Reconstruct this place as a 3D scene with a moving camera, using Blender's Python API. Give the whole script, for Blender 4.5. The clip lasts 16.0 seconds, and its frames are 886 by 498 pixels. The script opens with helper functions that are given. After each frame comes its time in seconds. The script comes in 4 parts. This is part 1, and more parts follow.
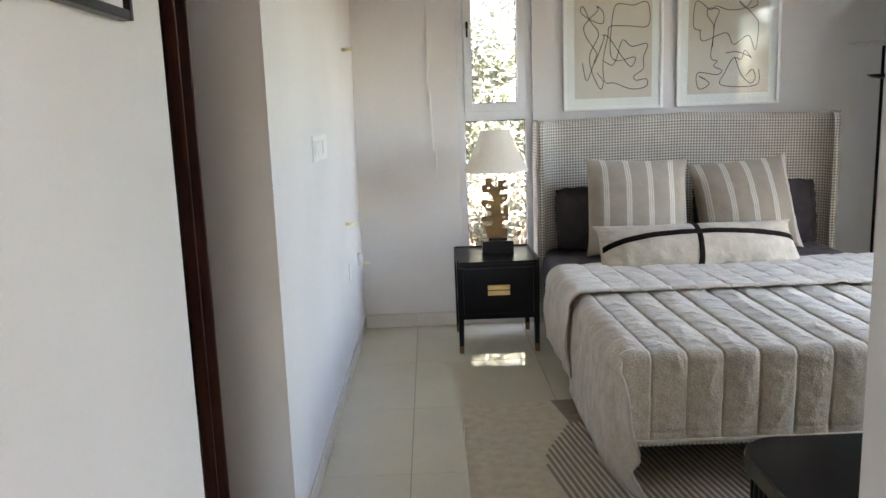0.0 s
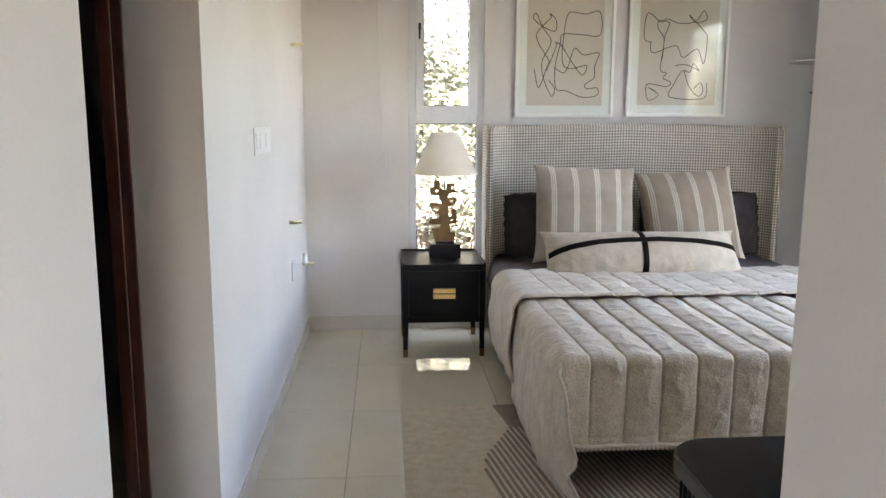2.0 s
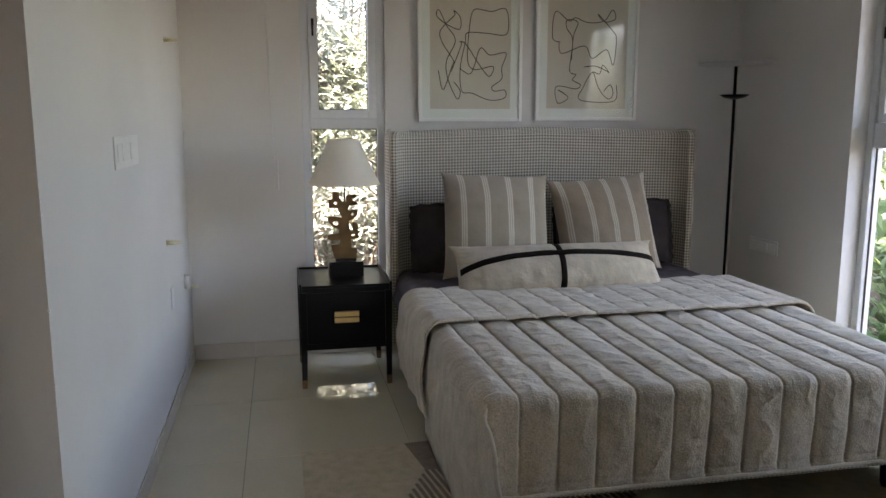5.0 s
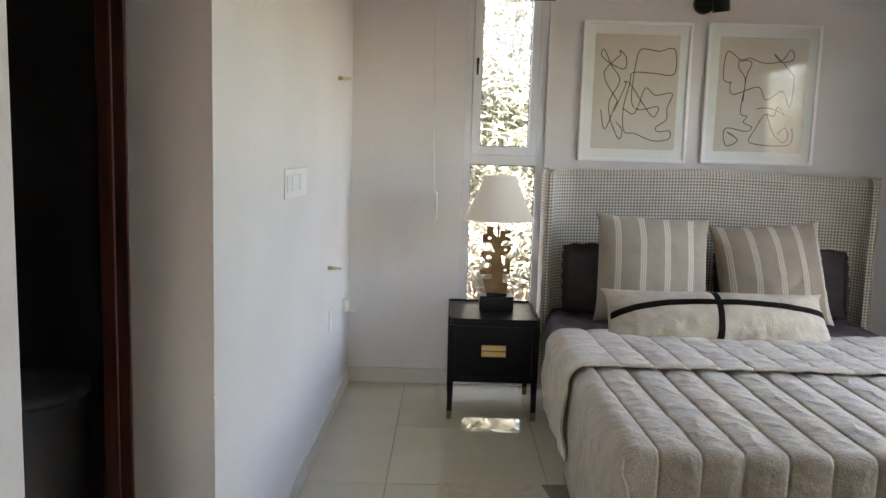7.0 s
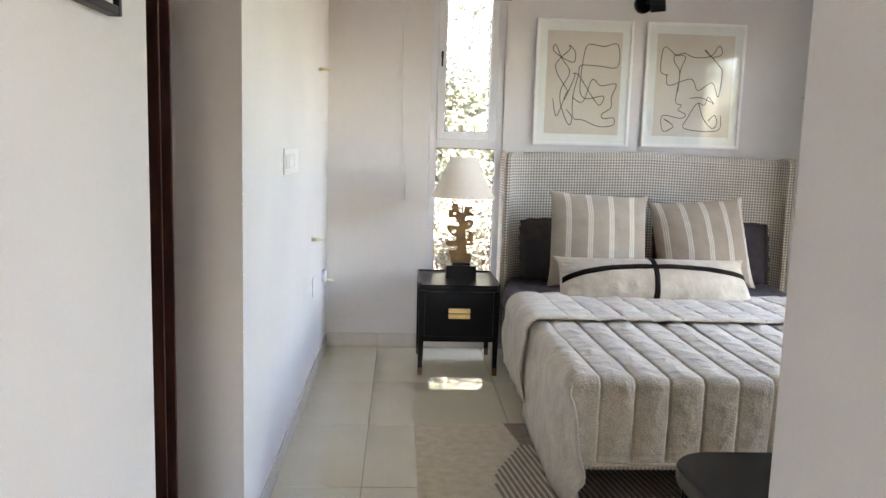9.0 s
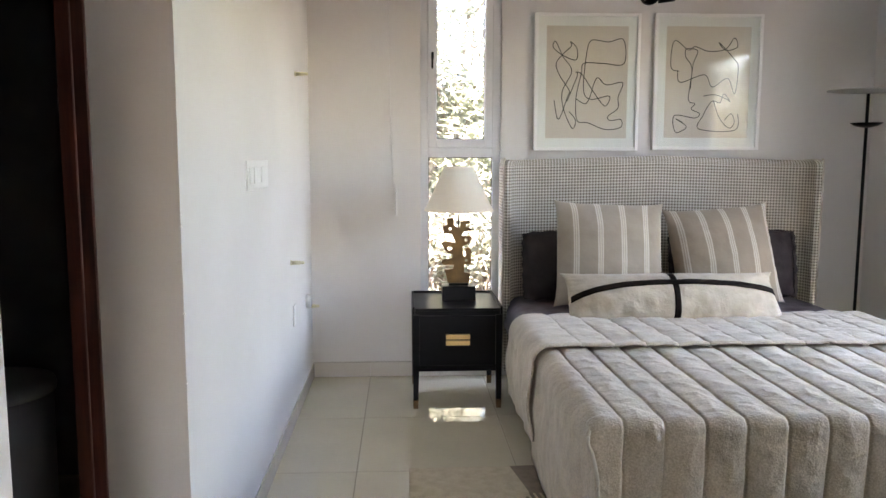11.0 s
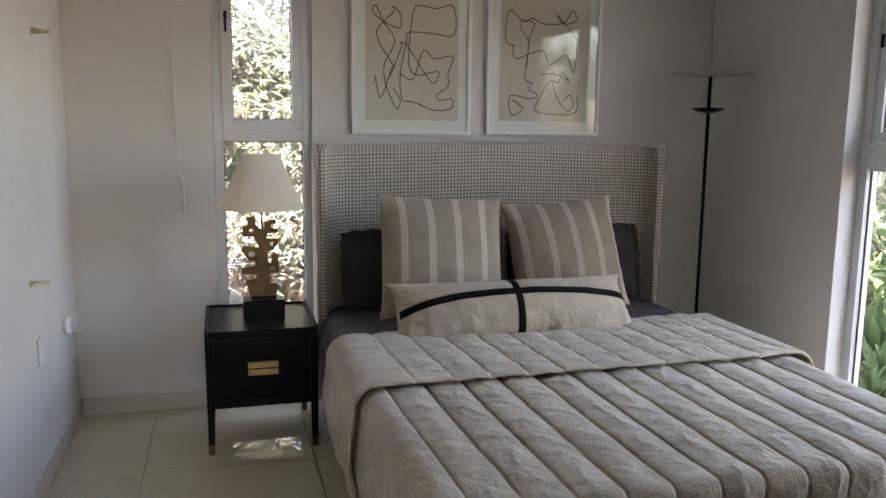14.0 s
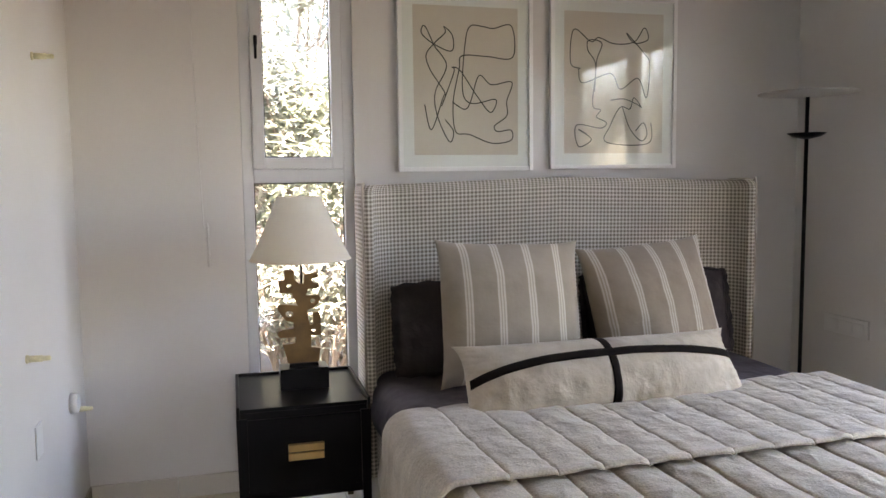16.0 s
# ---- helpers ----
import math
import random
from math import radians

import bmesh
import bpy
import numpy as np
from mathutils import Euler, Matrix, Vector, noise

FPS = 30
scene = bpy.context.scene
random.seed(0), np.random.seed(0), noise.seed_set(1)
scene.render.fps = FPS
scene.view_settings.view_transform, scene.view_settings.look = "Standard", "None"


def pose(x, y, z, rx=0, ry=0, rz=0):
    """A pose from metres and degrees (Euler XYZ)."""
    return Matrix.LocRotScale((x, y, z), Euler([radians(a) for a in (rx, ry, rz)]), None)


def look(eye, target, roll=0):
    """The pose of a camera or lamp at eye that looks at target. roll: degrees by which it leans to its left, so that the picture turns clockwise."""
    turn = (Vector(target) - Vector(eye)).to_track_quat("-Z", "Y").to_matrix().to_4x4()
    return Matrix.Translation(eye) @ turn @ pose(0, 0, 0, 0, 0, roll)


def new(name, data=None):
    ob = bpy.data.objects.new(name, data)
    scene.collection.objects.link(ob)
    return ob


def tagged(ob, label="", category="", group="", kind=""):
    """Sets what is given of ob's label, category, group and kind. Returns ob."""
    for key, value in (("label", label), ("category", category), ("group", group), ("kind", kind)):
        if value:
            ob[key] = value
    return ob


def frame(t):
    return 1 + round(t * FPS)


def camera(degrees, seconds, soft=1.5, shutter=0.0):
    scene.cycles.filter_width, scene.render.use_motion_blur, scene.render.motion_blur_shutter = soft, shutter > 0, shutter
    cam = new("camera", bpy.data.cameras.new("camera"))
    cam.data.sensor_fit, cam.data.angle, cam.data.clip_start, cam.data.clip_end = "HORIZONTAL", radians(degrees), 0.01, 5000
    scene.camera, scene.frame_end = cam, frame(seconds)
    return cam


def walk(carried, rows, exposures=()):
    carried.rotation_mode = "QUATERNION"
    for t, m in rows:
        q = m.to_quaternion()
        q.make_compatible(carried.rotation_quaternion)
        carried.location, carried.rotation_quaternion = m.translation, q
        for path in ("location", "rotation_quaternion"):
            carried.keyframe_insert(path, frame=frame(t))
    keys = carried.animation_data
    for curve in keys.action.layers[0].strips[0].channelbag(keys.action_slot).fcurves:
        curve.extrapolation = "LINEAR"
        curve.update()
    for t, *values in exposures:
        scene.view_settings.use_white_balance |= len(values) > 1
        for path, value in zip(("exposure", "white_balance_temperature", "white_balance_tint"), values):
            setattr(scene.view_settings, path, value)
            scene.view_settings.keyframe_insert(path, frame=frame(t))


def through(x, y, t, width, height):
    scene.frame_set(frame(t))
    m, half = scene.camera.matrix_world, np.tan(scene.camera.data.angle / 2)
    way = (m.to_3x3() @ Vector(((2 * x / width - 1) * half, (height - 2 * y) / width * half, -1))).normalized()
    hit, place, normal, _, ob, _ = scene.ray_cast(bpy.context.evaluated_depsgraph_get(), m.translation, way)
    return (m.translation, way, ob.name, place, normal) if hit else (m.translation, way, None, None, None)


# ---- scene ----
cam = camera(59.33, 16.0)
PATH = [
    (0, (-0.067, -0.039, 1.457), (-0.04, 1.931, 1.111), -2.0),
    (0.5, (-0.067, -0.023, 1.48), (-0.045, 1.94, 1.099), -1.5),
    (1, (-0.044, -0.035, 1.479), (0.06, 1.927, 1.1), -1.2),
    (1.5, (-0.024, -0.011, 1.45), (0.177, 1.937, 1.048), 0.4),
    (2, (-0.021, 0.002, 1.411), (0.125, 1.97, 1.085), 0.2),
    (2.5, (-0.045, 0.117, 1.353), (0.132, 2.082, 1.022), 1.9),
    (2.8, (-0.081, 0.255, 1.385), (0.21, 2.203, 1.038), 1.8),
    (3, (-0.102, 0.341, 1.398), (0.269, 2.262, 0.985), 2.0),
    (3.2, (-0.111, 0.403, 1.41), (0.286, 2.316, 0.985), 2.4),
    (3.5, (-0.108, 0.458, 1.429), (0.426, 2.353, 1.077), 3.3),
    (4, (-0.05, 0.441, 1.436), (0.415, 2.359, 1.112), 1.2),
    (6.5, (0.011, 0.406, 1.402), (0.276, 2.362, 1.082), 1.0),
    (6.8, (0.023, 0.407, 1.432), (0.154, 2.377, 1.113), 0.6),
    (7, (0.042, 0.385, 1.453), (0.037, 2.37, 1.209), 1.7),
    (7.3, (-0.001, 0.267, 1.452), (-0.094, 2.254, 1.24), 1.5),
    (7.5, (-0.027, 0.16, 1.445), (-0.105, 2.146, 1.226), 1.9),
    (7.8, (-0.056, 0.007, 1.43), (-0.031, 1.969, 1.041), 2.1),
    (8, (-0.089, -0.047, 1.421), (-0.033, 1.914, 1.031), 2.8),
    (8.5, (-0.069, -0.13, 1.422), (0.017, 1.85, 1.158), 2.5),
    (10.8, (-0.011, 0.22, 1.416), (0.146, 2.19, 1.11), 0.0),
    (11, (0.02, 0.329, 1.394), (0.124, 2.313, 1.159), 0.1),
    (11.5, (0.013, 0.533, 1.43), (0.177, 2.509, 1.167), 1.0),
    (11.8, (0.022, 0.655, 1.46), (0.454, 2.593, 1.227), 0.9),
    (12, (-0.019, 0.749, 1.461), (0.617, 2.628, 1.205), 0.6),
    (12.2, (-0.026, 0.807, 1.475), (0.691, 2.646, 1.151), 1.0),
    (12.5, (-0.03, 0.882, 1.443), (0.636, 2.749, 1.176), 1.5),
    (13, (0.062, 0.902, 1.465), (0.562, 2.823, 1.219), 1.8),
    (13.5, (0.137, 0.95, 1.452), (0.646, 2.863, 1.162), 1.0),
    (14, (0.159, 1.054, 1.452), (0.706, 2.955, 1.154), 0.7),
    (14.5, (0.109, 1.179, 1.461), (0.736, 3.062, 1.211), 1.4),
    (15, (0.055, 1.31, 1.403), (0.798, 3.153, 1.177), 1.5),
    (15.5, (0.024, 1.451, 1.39), (0.748, 3.301, 1.161), 1.4),
    (15.8, (0.083, 1.564, 1.443), (0.665, 3.466, 1.227), 0.1),
    (16, (0.089, 1.649, 1.407), (0.607, 3.572, 1.224), -0.7),
]
EXPOSURE = [(t, stops, kelvin, tint) for t, stops, kelvin, tint in (
    (0, 5.48, 7750, 23), (2.5, 5.6, 8000, 25), (3.0, 5.5, 8000, 25), (3.2, 5.3, 8200, 25), (3.5, 4.55, 7850, 24), (4.2, 4.25, 7700, 24), (6.3, 5.15, 8050, 25), (7, 5.2, 8050, 25), (7.5, 5.3, 7900, 25), (8, 5.62, 7850, 25), (8.7, 5.78, 7850, 25), (11, 5.55, 8000, 26), (11.5, 5.4, 7900, 26), (12, 4.2, 7850, 27),
    (12.5, 4.15, 8100, 27), (13, 4.9, 8150, 27), (13.5, 4.98, 8150, 26), (14, 4.65, 8150, 27), (14.5, 4.38, 8150, 28), (15, 4.05, 7950, 28), (15.5, 4.4, 8250, 28), (16, 5.1, 8250, 29))]
walk(cam, [(t, look(eye, target, roll)) for t, eye, target, roll in PATH], EXPOSURE)

# ---- light: daylight from the garden windows, sun on the planting outside ----
SUN_AZIMUTH, SUN_HEIGHT = 193.0, 65.0     # degrees: compass from +y towards +x, and above the horizon
world = bpy.data.worlds.new("sky")
scene.world = world
world.use_nodes = True
_n = world.node_tree.nodes
_sky = _n.new("ShaderNodeTexSky")
_sky.sky_type = "NISHITA"
_sky.sun_disc = False
_sky.sun_elevation, _sky.sun_rotation = radians(SUN_HEIGHT), radians(SUN_AZIMUTH)
_bg = _n["Background"]
_bg.inputs["Strength"].default_value = 0.15
world.node_tree.links.new(_sky.outputs["Color"], _bg.inputs["Color"])
sun_data = bpy.data.lights.new("sun", "SUN")
sun_data.energy, sun_data.angle, sun_data.color = 3.8, radians(0.6), (1.0, 0.95, 0.87)
sun = new("sun", sun_data)
_d = Vector((math.sin(radians(SUN_AZIMUTH)) * math.cos(radians(SUN_HEIGHT)), math.cos(radians(SUN_AZIMUTH)) * math.cos(radians(SUN_HEIGHT)), math.sin(radians(SUN_HEIGHT))))
sun.matrix_world = look(_d * 30, (0, 0, 0))


# ---- materials ----
def material(name, color, rough=0.6, metal=0.0, vary=0.06, scale=6.0, fine=120.0, bump=0.15, depth=0.002, second=None, spec=0.5, random_piece=0.0, coat=0.0, sheen=0.0, stretch=(1, 1, 1), crumple=None):
    """A painted, woven or cast surface: a broad stain noise and a fine grain vary the colour, the roughness and the relief."""
    m = bpy.data.materials.new(name)
    m.use_nodes = True
    nt = m.node_tree
    n, l = nt.nodes, nt.links
    b = n["Principled BSDF"]
    b.inputs["Metallic"].default_value = metal
    b.inputs["Specular IOR Level"].default_value = spec
    b.inputs["Coat Weight"].default_value = coat
    b.inputs["Sheen Weight"].default_value = sheen
    tc = n.new("ShaderNodeTexCoord")
    mp = n.new("ShaderNodeMapping")
    mp.inputs["Scale"].default_value = stretch
    l.new(tc.outputs["Object"], mp.inputs["Vector"])
    broad = n.new("ShaderNodeTexNoise")
    broad.inputs["Scale"].default_value, broad.inputs["Detail"].default_value = scale, 5
    grain = n.new("ShaderNodeTexNoise")
    grain.inputs["Scale"].default_value, grain.inputs["Detail"].default_value = fine, 3
    for t in (broad, grain):
        l.new(mp.outputs["Vector"], t.inputs["Vector"])
    mix = n.new("ShaderNodeMix")
    mix.data_type = "RGBA"
    c2 = second or tuple(c * (1 - 2.2 * vary) for c in color)
    mix.inputs["A"].default_value, mix.inputs["B"].default_value = (*color, 1), (*c2, 1)
    ramp = n.new("ShaderNodeMapRange")
    ramp.inputs["From Min"].default_value, ramp.inputs["From Max"].default_value = 0.35, 0.7
    l.new(broad.outputs["Fac"], ramp.inputs["Value"])
    l.new(ramp.outputs["Result"], mix.inputs["Factor"])
    hsv = n.new("ShaderNodeHueSaturation")
    l.new(mix.outputs["Result"], hsv.inputs["Color"])
    val = n.new("ShaderNodeMapRange")
    val.inputs["To Min"].default_value, val.inputs["To Max"].default_value = 1 - vary, 1 + vary
    l.new(grain.outputs["Fac"], val.inputs["Value"])
    out = val.outputs["Result"]
    if random_piece:
        info = n.new("ShaderNodeObjectInfo")
        rp = n.new("ShaderNodeMapRange")
        rp.inputs["To Min"].default_value, rp.inputs["To Max"].default_value = 1 - random_piece, 1 + random_piece
        l.new(info.outputs["Random"], rp.inputs["Value"])
        mul = n.new("ShaderNodeMath")
        mul.operation = "MULTIPLY"
        l.new(out, mul.inputs[0])
        l.new(rp.outputs["Result"], mul.inputs[1])
        out = mul.outputs[0]
    l.new(out, hsv.inputs["Value"])
    l.new(hsv.outputs["Color"], b.inputs["Base Color"])
    rr = n.new("ShaderNodeMapRange")
    rr.inputs["To Min"].default_value, rr.inputs["To Max"].default_value = max(0.008, rough * 0.8), min(1, rough * 1.2)
    l.new(broad.outputs["Fac"], rr.inputs["Value"])
    l.new(rr.outputs["Result"], b.inputs["Roughness"])
    if bump:
        bp = n.new("ShaderNodeBump")
        bp.inputs["Strength"].default_value, bp.inputs["Distance"].default_value = bump, depth
        l.new(grain.outputs["Fac"], bp.inputs["Height"])
        l.new(bp.outputs["Normal"], b.inputs["Normal"])
        if crumple:                                   # soft creases under the grain
            cn = n.new("ShaderNodeTexNoise")
            cn.inputs["Scale"].default_value, cn.inputs["Detail"].default_value, cn.inputs["Distortion"].default_value = crumple[0], 4, 0.2
            l.new(mp.outputs["Vector"], cn.inputs["Vector"])
            cb = n.new("ShaderNodeBump")
            cb.inputs["Strength"].default_value, cb.inputs["Distance"].default_value = 0.9, crumple[1]
            l.new(cn.outputs["Fac"], cb.inputs["Height"])
            l.new(cb.outputs["Normal"], bp.inputs["Normal"])
    return m


def math_node(nt, op, a, b=None):
    k = nt.nodes.new("ShaderNodeMath")
    k.operation = op
    for i, v in enumerate((a, b)):
        if v is None:
            continue
        if isinstance(v, (int, float)):
            k.inputs[i].default_value = v
        else:
            nt.links.new(v, k.inputs[i])
    return k.outputs[0]


def woven(name, colors, pitch, rough=0.9, mode="check", bump=0.5):
    """Cloth with a woven pattern in the mesh's own cloth coordinates (metres): a small check, or stripe groups."""
    m = material(name, colors[0], rough, vary=0.05, scale=9, fine=500, bump=0.3, depth=0.001, spec=0.2, sheen=0.15, crumple=(8, 0.010))
    nt = m.node_tree
    n, l = nt.nodes, nt.links
    b = n["Principled BSDF"]
    uv = n.new("ShaderNodeUVMap")
    sep = n.new("ShaderNodeSeparateXYZ")
    l.new(uv.outputs["UV"], sep.inputs[0])
    old = b.inputs["Base Color"].links[0].from_socket
    mix = n.new("ShaderNodeMix")
    mix.data_type = "RGBA"
    mix.blend_type = "MULTIPLY"
    mix.inputs["Factor"].default_value = 1.0
    l.new(old, mix.inputs["A"])
    pat = n.new("ShaderNodeMix")
    pat.data_type = "RGBA"
    pat.inputs["A"].default_value, pat.inputs["B"].default_value = (1, 1, 1, 1), (*colors[1], 1)
    if mode == "check":
        fu = math_node(nt, "FRACT", math_node(nt, "DIVIDE", sep.outputs["X"], pitch))
        fv = math_node(nt, "FRACT", math_node(nt, "DIVIDE", sep.outputs["Y"], pitch))
        su, sv = math_node(nt, "LESS_THAN", fu, 0.55), math_node(nt, "LESS_THAN", fv, 0.55)
        fac = math_node(nt, "ADD", math_node(nt, "MULTIPLY", su, 0.45), math_node(nt, "MULTIPLY", sv, 0.45))
    else:
        f = math_node(nt, "FRACT", math_node(nt, "ADD", math_node(nt, "DIVIDE", sep.outputs["X"], pitch), 0.5))
        d = math_node(nt, "ABSOLUTE", math_node(nt, "MULTIPLY", math_node(nt, "SUBTRACT", f, 0.5), pitch))
        inside = math_node(nt, "LESS_THAN", d, 0.018)
        fine = math_node(nt, "LESS_THAN", math_node(nt, "FRACT", math_node(nt, "ADD", math_node(nt, "DIVIDE", d, 0.0125), 0.28)), 0.55)
        fac = math_node(nt, "MULTIPLY", inside, math_node(nt, "ADD", math_node(nt, "MULTIPLY", fine, 0.6), 0.3))
        mix.blend_type = "MIX"
        pat.inputs["A"].default_value = (*colors[0], 1)
        l.new(fac, mix.inputs["Factor"])
        pat.inputs["A"].default_value = (*colors[1], 1)
    l.new(fac, pat.inputs["Factor"])
    l.new(pat.outputs["Result"], mix.inputs["B"])
    l.new(mix.outputs["Result"], b.inputs["Base Color"])
    return m


def leafy(name, color, second, rough=0.45, through=0.35, vary=0.25):
    m = material(name, color, rough, vary=vary, scale=2.5, fine=30, bump=0.1, second=second)
    nt = m.node_tree
    b = nt.nodes["Principled BSDF"]
    col = b.inputs["Base Color"].links[0].from_socket
    tr = nt.nodes.new("ShaderNodeBsdfTranslucent")
    nt.links.new(col, tr.inputs["Color"])
    mix = nt.nodes.new("ShaderNodeMixShader")
    mix.inputs["Fac"].default_value = through
    nt.links.new(b.outputs[0], mix.inputs[1])
    nt.links.new(tr.outputs[0], mix.inputs[2])
    nt.links.new(mix.outputs[0], nt.nodes["Material Output"].inputs["Surface"])
    return m


def glass_material():
    m = bpy.data.materials.new("window_glass")
    m.use_nodes = True
    nt = m.node_tree
    nt.nodes.remove(nt.nodes["Principled BSDF"])
    clear, gloss, mix, fr = (nt.nodes.new(k) for k in ("ShaderNodeBsdfTransparent", "ShaderNodeBsdfGlossy", "ShaderNodeMixShader", "ShaderNodeLayerWeight"))
    clear.inputs["Color"].default_value = (0.96, 0.98, 0.97, 1)
    gloss.inputs["Roughness"].default_value = 0.01
    fr.inputs["Blend"].default_value = 0.5
    rise = math_node(nt, "POWER", fr.outputs["Facing"], 5.0)
    nt.links.new(math_node(nt, "ADD", math_node(nt, "MULTIPLY", rise, 0.9), 0.022), mix.inputs["Fac"])
    nt.links.new(clear.outputs[0], mix.inputs[1])
    nt.links.new(gloss.outputs[0], mix.inputs[2])
    nt.links.new(mix.outputs[0], nt.nodes["Material Output"].inputs["Surface"])
    return m


WALL = material("wall_paint", (0.645, 0.63, 0.61), 0.62, vary=0.025, scale=1.6, fine=160, bump=0.12, depth=0.001, spec=0.35)
# saturated beige for the unseen hall, chosen to warm the light it bounces
HALLWARM = material("hall_warm_bounce", (0.80, 0.61, 0.475), 0.7, vary=0.04, scale=1.6, fine=160, bump=0.1)
CEIL = material("ceiling_paint", (0.66, 0.65, 0.635), 0.8, vary=0.02, scale=1.2, fine=140, bump=0.1)
TILE = material("polished_tile", (0.595, 0.54, 0.405), 0.012, vary=0.03, scale=3.0, fine=40, bump=0.0, random_piece=0.03, spec=0.68)
SKIRT = material("skirting_tile", (0.60, 0.565, 0.505), 0.14, vary=0.03, scale=4, bump=0.0, random_piece=0.03)
GROUT = material("grout", (0.22, 0.19, 0.15), 0.9, scale=10)
ALU = material("white_aluminium", (0.63, 0.645, 0.66), 0.35, vary=0.03, scale=5, bump=0.03)
GASKET = material("gasket", (0.03, 0.03, 0.03), 0.6)
GLASS = glass_material()
DOORWOOD = material("dark_wood", (0.105, 0.032, 0.020), 0.35, vary=0.25, scale=5, fine=60, bump=0.1, second=(0.04, 0.012, 0.010), stretch=(9, 9, 0.6), coat=0.3)
BLACK = material("black_lacquer", (0.005, 0.005, 0.006), 0.30, vary=0.1, scale=4, bump=0.03, spec=0.12)
GLOSSBLACK = material("polished_black", (0.006, 0.006, 0.007), 0.16, vary=0.1, scale=4, bump=0.0, spec=0.22)
BRASS = material("brushed_brass", (0.80, 0.56, 0.26), 0.34, metal=1.0, vary=0.08, scale=12, fine=200, bump=0.06)
OLDBRASS = material("aged_brass", (0.175, 0.100, 0.034), 0.5, metal=0.4, vary=0.16, scale=14, fine=180, bump=0.15, second=(0.10, 0.058, 0.022))
GINGHAM = woven("check_cloth", ((0.70, 0.65, 0.57), (0.20, 0.18, 0.16)), 0.0185)
# warmer copy of the striped linen, darkened for the dimmer east side
STRIPEDDIM = woven("striped_linen_dimmed", ((0.28, 0.228, 0.174), (0.53, 0.47, 0.395)), 0.140, mode="stripe")
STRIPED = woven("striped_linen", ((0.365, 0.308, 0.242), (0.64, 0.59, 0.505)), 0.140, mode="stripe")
CREAM = material("cream_cloth", (0.525, 0.450, 0.355), 0.9, vary=0.08, scale=14, fine=380, bump=0.4, depth=0.0015, spec=0.2, sheen=0.15, crumple=(8, 0.022))
BAND = material("dark_ribbon", (0.013, 0.009, 0.007), 0.85, vary=0.1, scale=20, fine=500, bump=0.3, depth=0.001, spec=0.1)
QUILT = material("velvet_quilt", (0.565, 0.482, 0.380), 0.85, vary=0.42, scale=10, fine=150, bump=0.7, depth=0.003, second=(0.455, 0.385, 0.298), spec=0.25, sheen=0.3, crumple=(13, 0.015))
TRIM = material("quilt_trim", (0.58, 0.525, 0.45), 0.85, vary=0.1, scale=20, fine=300, bump=0.4, depth=0.001, spec=0.2, sheen=0.2)
SHEET = material("charcoal_sheet", (0.125, 0.108, 0.120), 0.8, vary=0.1, scale=12, fine=500, bump=0.2, depth=0.001, spec=0.25, crumple=(10, 0.02))
PILLOW = material("charcoal_pillow", (0.050, 0.041, 0.043), 0.85, vary=0.12, scale=12, fine=500, bump=0.3, depth=0.001, spec=0.2, crumple=(10, 0.015))
MATTRESS = material("mattress_cloth", (0.62, 0.64, 0.66), 0.9, vary=0.06, scale=20, fine=300)
FRAMEW = material("white_frame", (0.82, 0.82, 0.81), 0.35, vary=0.02, scale=8, bump=0.03)
MAT = material("mat_board", (0.86, 0.85, 0.83), 0.9, vary=0.015, scale=8, fine=400, bump=0.1)
PAPER = material("beige_print", (0.67, 0.575, 0.505), 0.9, vary=0.04, scale=3, fine=400, second=(0.71, 0.635, 0.575), bump=0.05)
INK = material("ink", (0.028, 0.025, 0.025), 0.8)
SHADE = leafy("lamp_linen", (0.88, 0.83, 0.72), (0.87, 0.815, 0.705), 0.9, 0.42, 0.02)
PLASTIC = material("white_plastic", (0.67, 0.665, 0.65), 0.35, vary=0.02, scale=9, bump=0.02)
PLUG = material("pale_plug", (0.72, 0.67, 0.44), 0.5, vary=0.08, scale=40)
BLIND = material("blind_linen", (0.60, 0.56, 0.49), 0.95, vary=0.06, scale=12, fine=400, bump=0.3, depth=0.001)
FROST = material("frosted_disc", (0.46, 0.45, 0.43), 0.4, vary=0.04, scale=8, bump=0.03)
PIPING = material("blind_piping", (0.03, 0.028, 0.028), 0.8)
RUG = material("rug_pile", (0.54, 0.465, 0.345), 0.97, vary=0.4, scale=22, fine=200, bump=0.6, depth=0.004, second=(0.45, 0.38, 0.275), spec=0.1)
RUGDARK = material("rug_cord", (0.25, 0.20, 0.155), 0.97, vary=0.12, scale=20, fine=260, bump=0.6, depth=0.004, spec=0.1)
BINPLASTIC = material("bin_plastic", (0.22, 0.24, 0.27), 0.35, vary=0.08, scale=6)
# the gloom of the unlit bathroom is put into this dark colour
BATH = material("unlit_bathroom_dark", (0.13, 0.13, 0.135), 0.35, vary=0.1, scale=3)
SOIL = material("garden_soil", (0.085, 0.050, 0.034), 0.95, vary=0.2, scale=3, fine=60, bump=0.9, depth=0.03, second=(0.06, 0.042, 0.028))
PALEBARK = material("pale_smooth_bark", (0.46, 0.43, 0.39), 0.7, vary=0.12, scale=8, fine=60, bump=0.4, depth=0.004)
LIMELEAF = leafy("lime_leaf", (0.165, 0.230, 0.095), (0.115, 0.180, 0.075), 0.4, 0.45)
BARK = material("bark", (0.30, 0.25, 0.20), 0.9, vary=0.2, scale=10, fine=80, bump=0.8, depth=0.01)
LEAF = leafy("shrub_leaf", (0.135, 0.190, 0.100), (0.195, 0.235, 0.155), 0.45, 0.4)
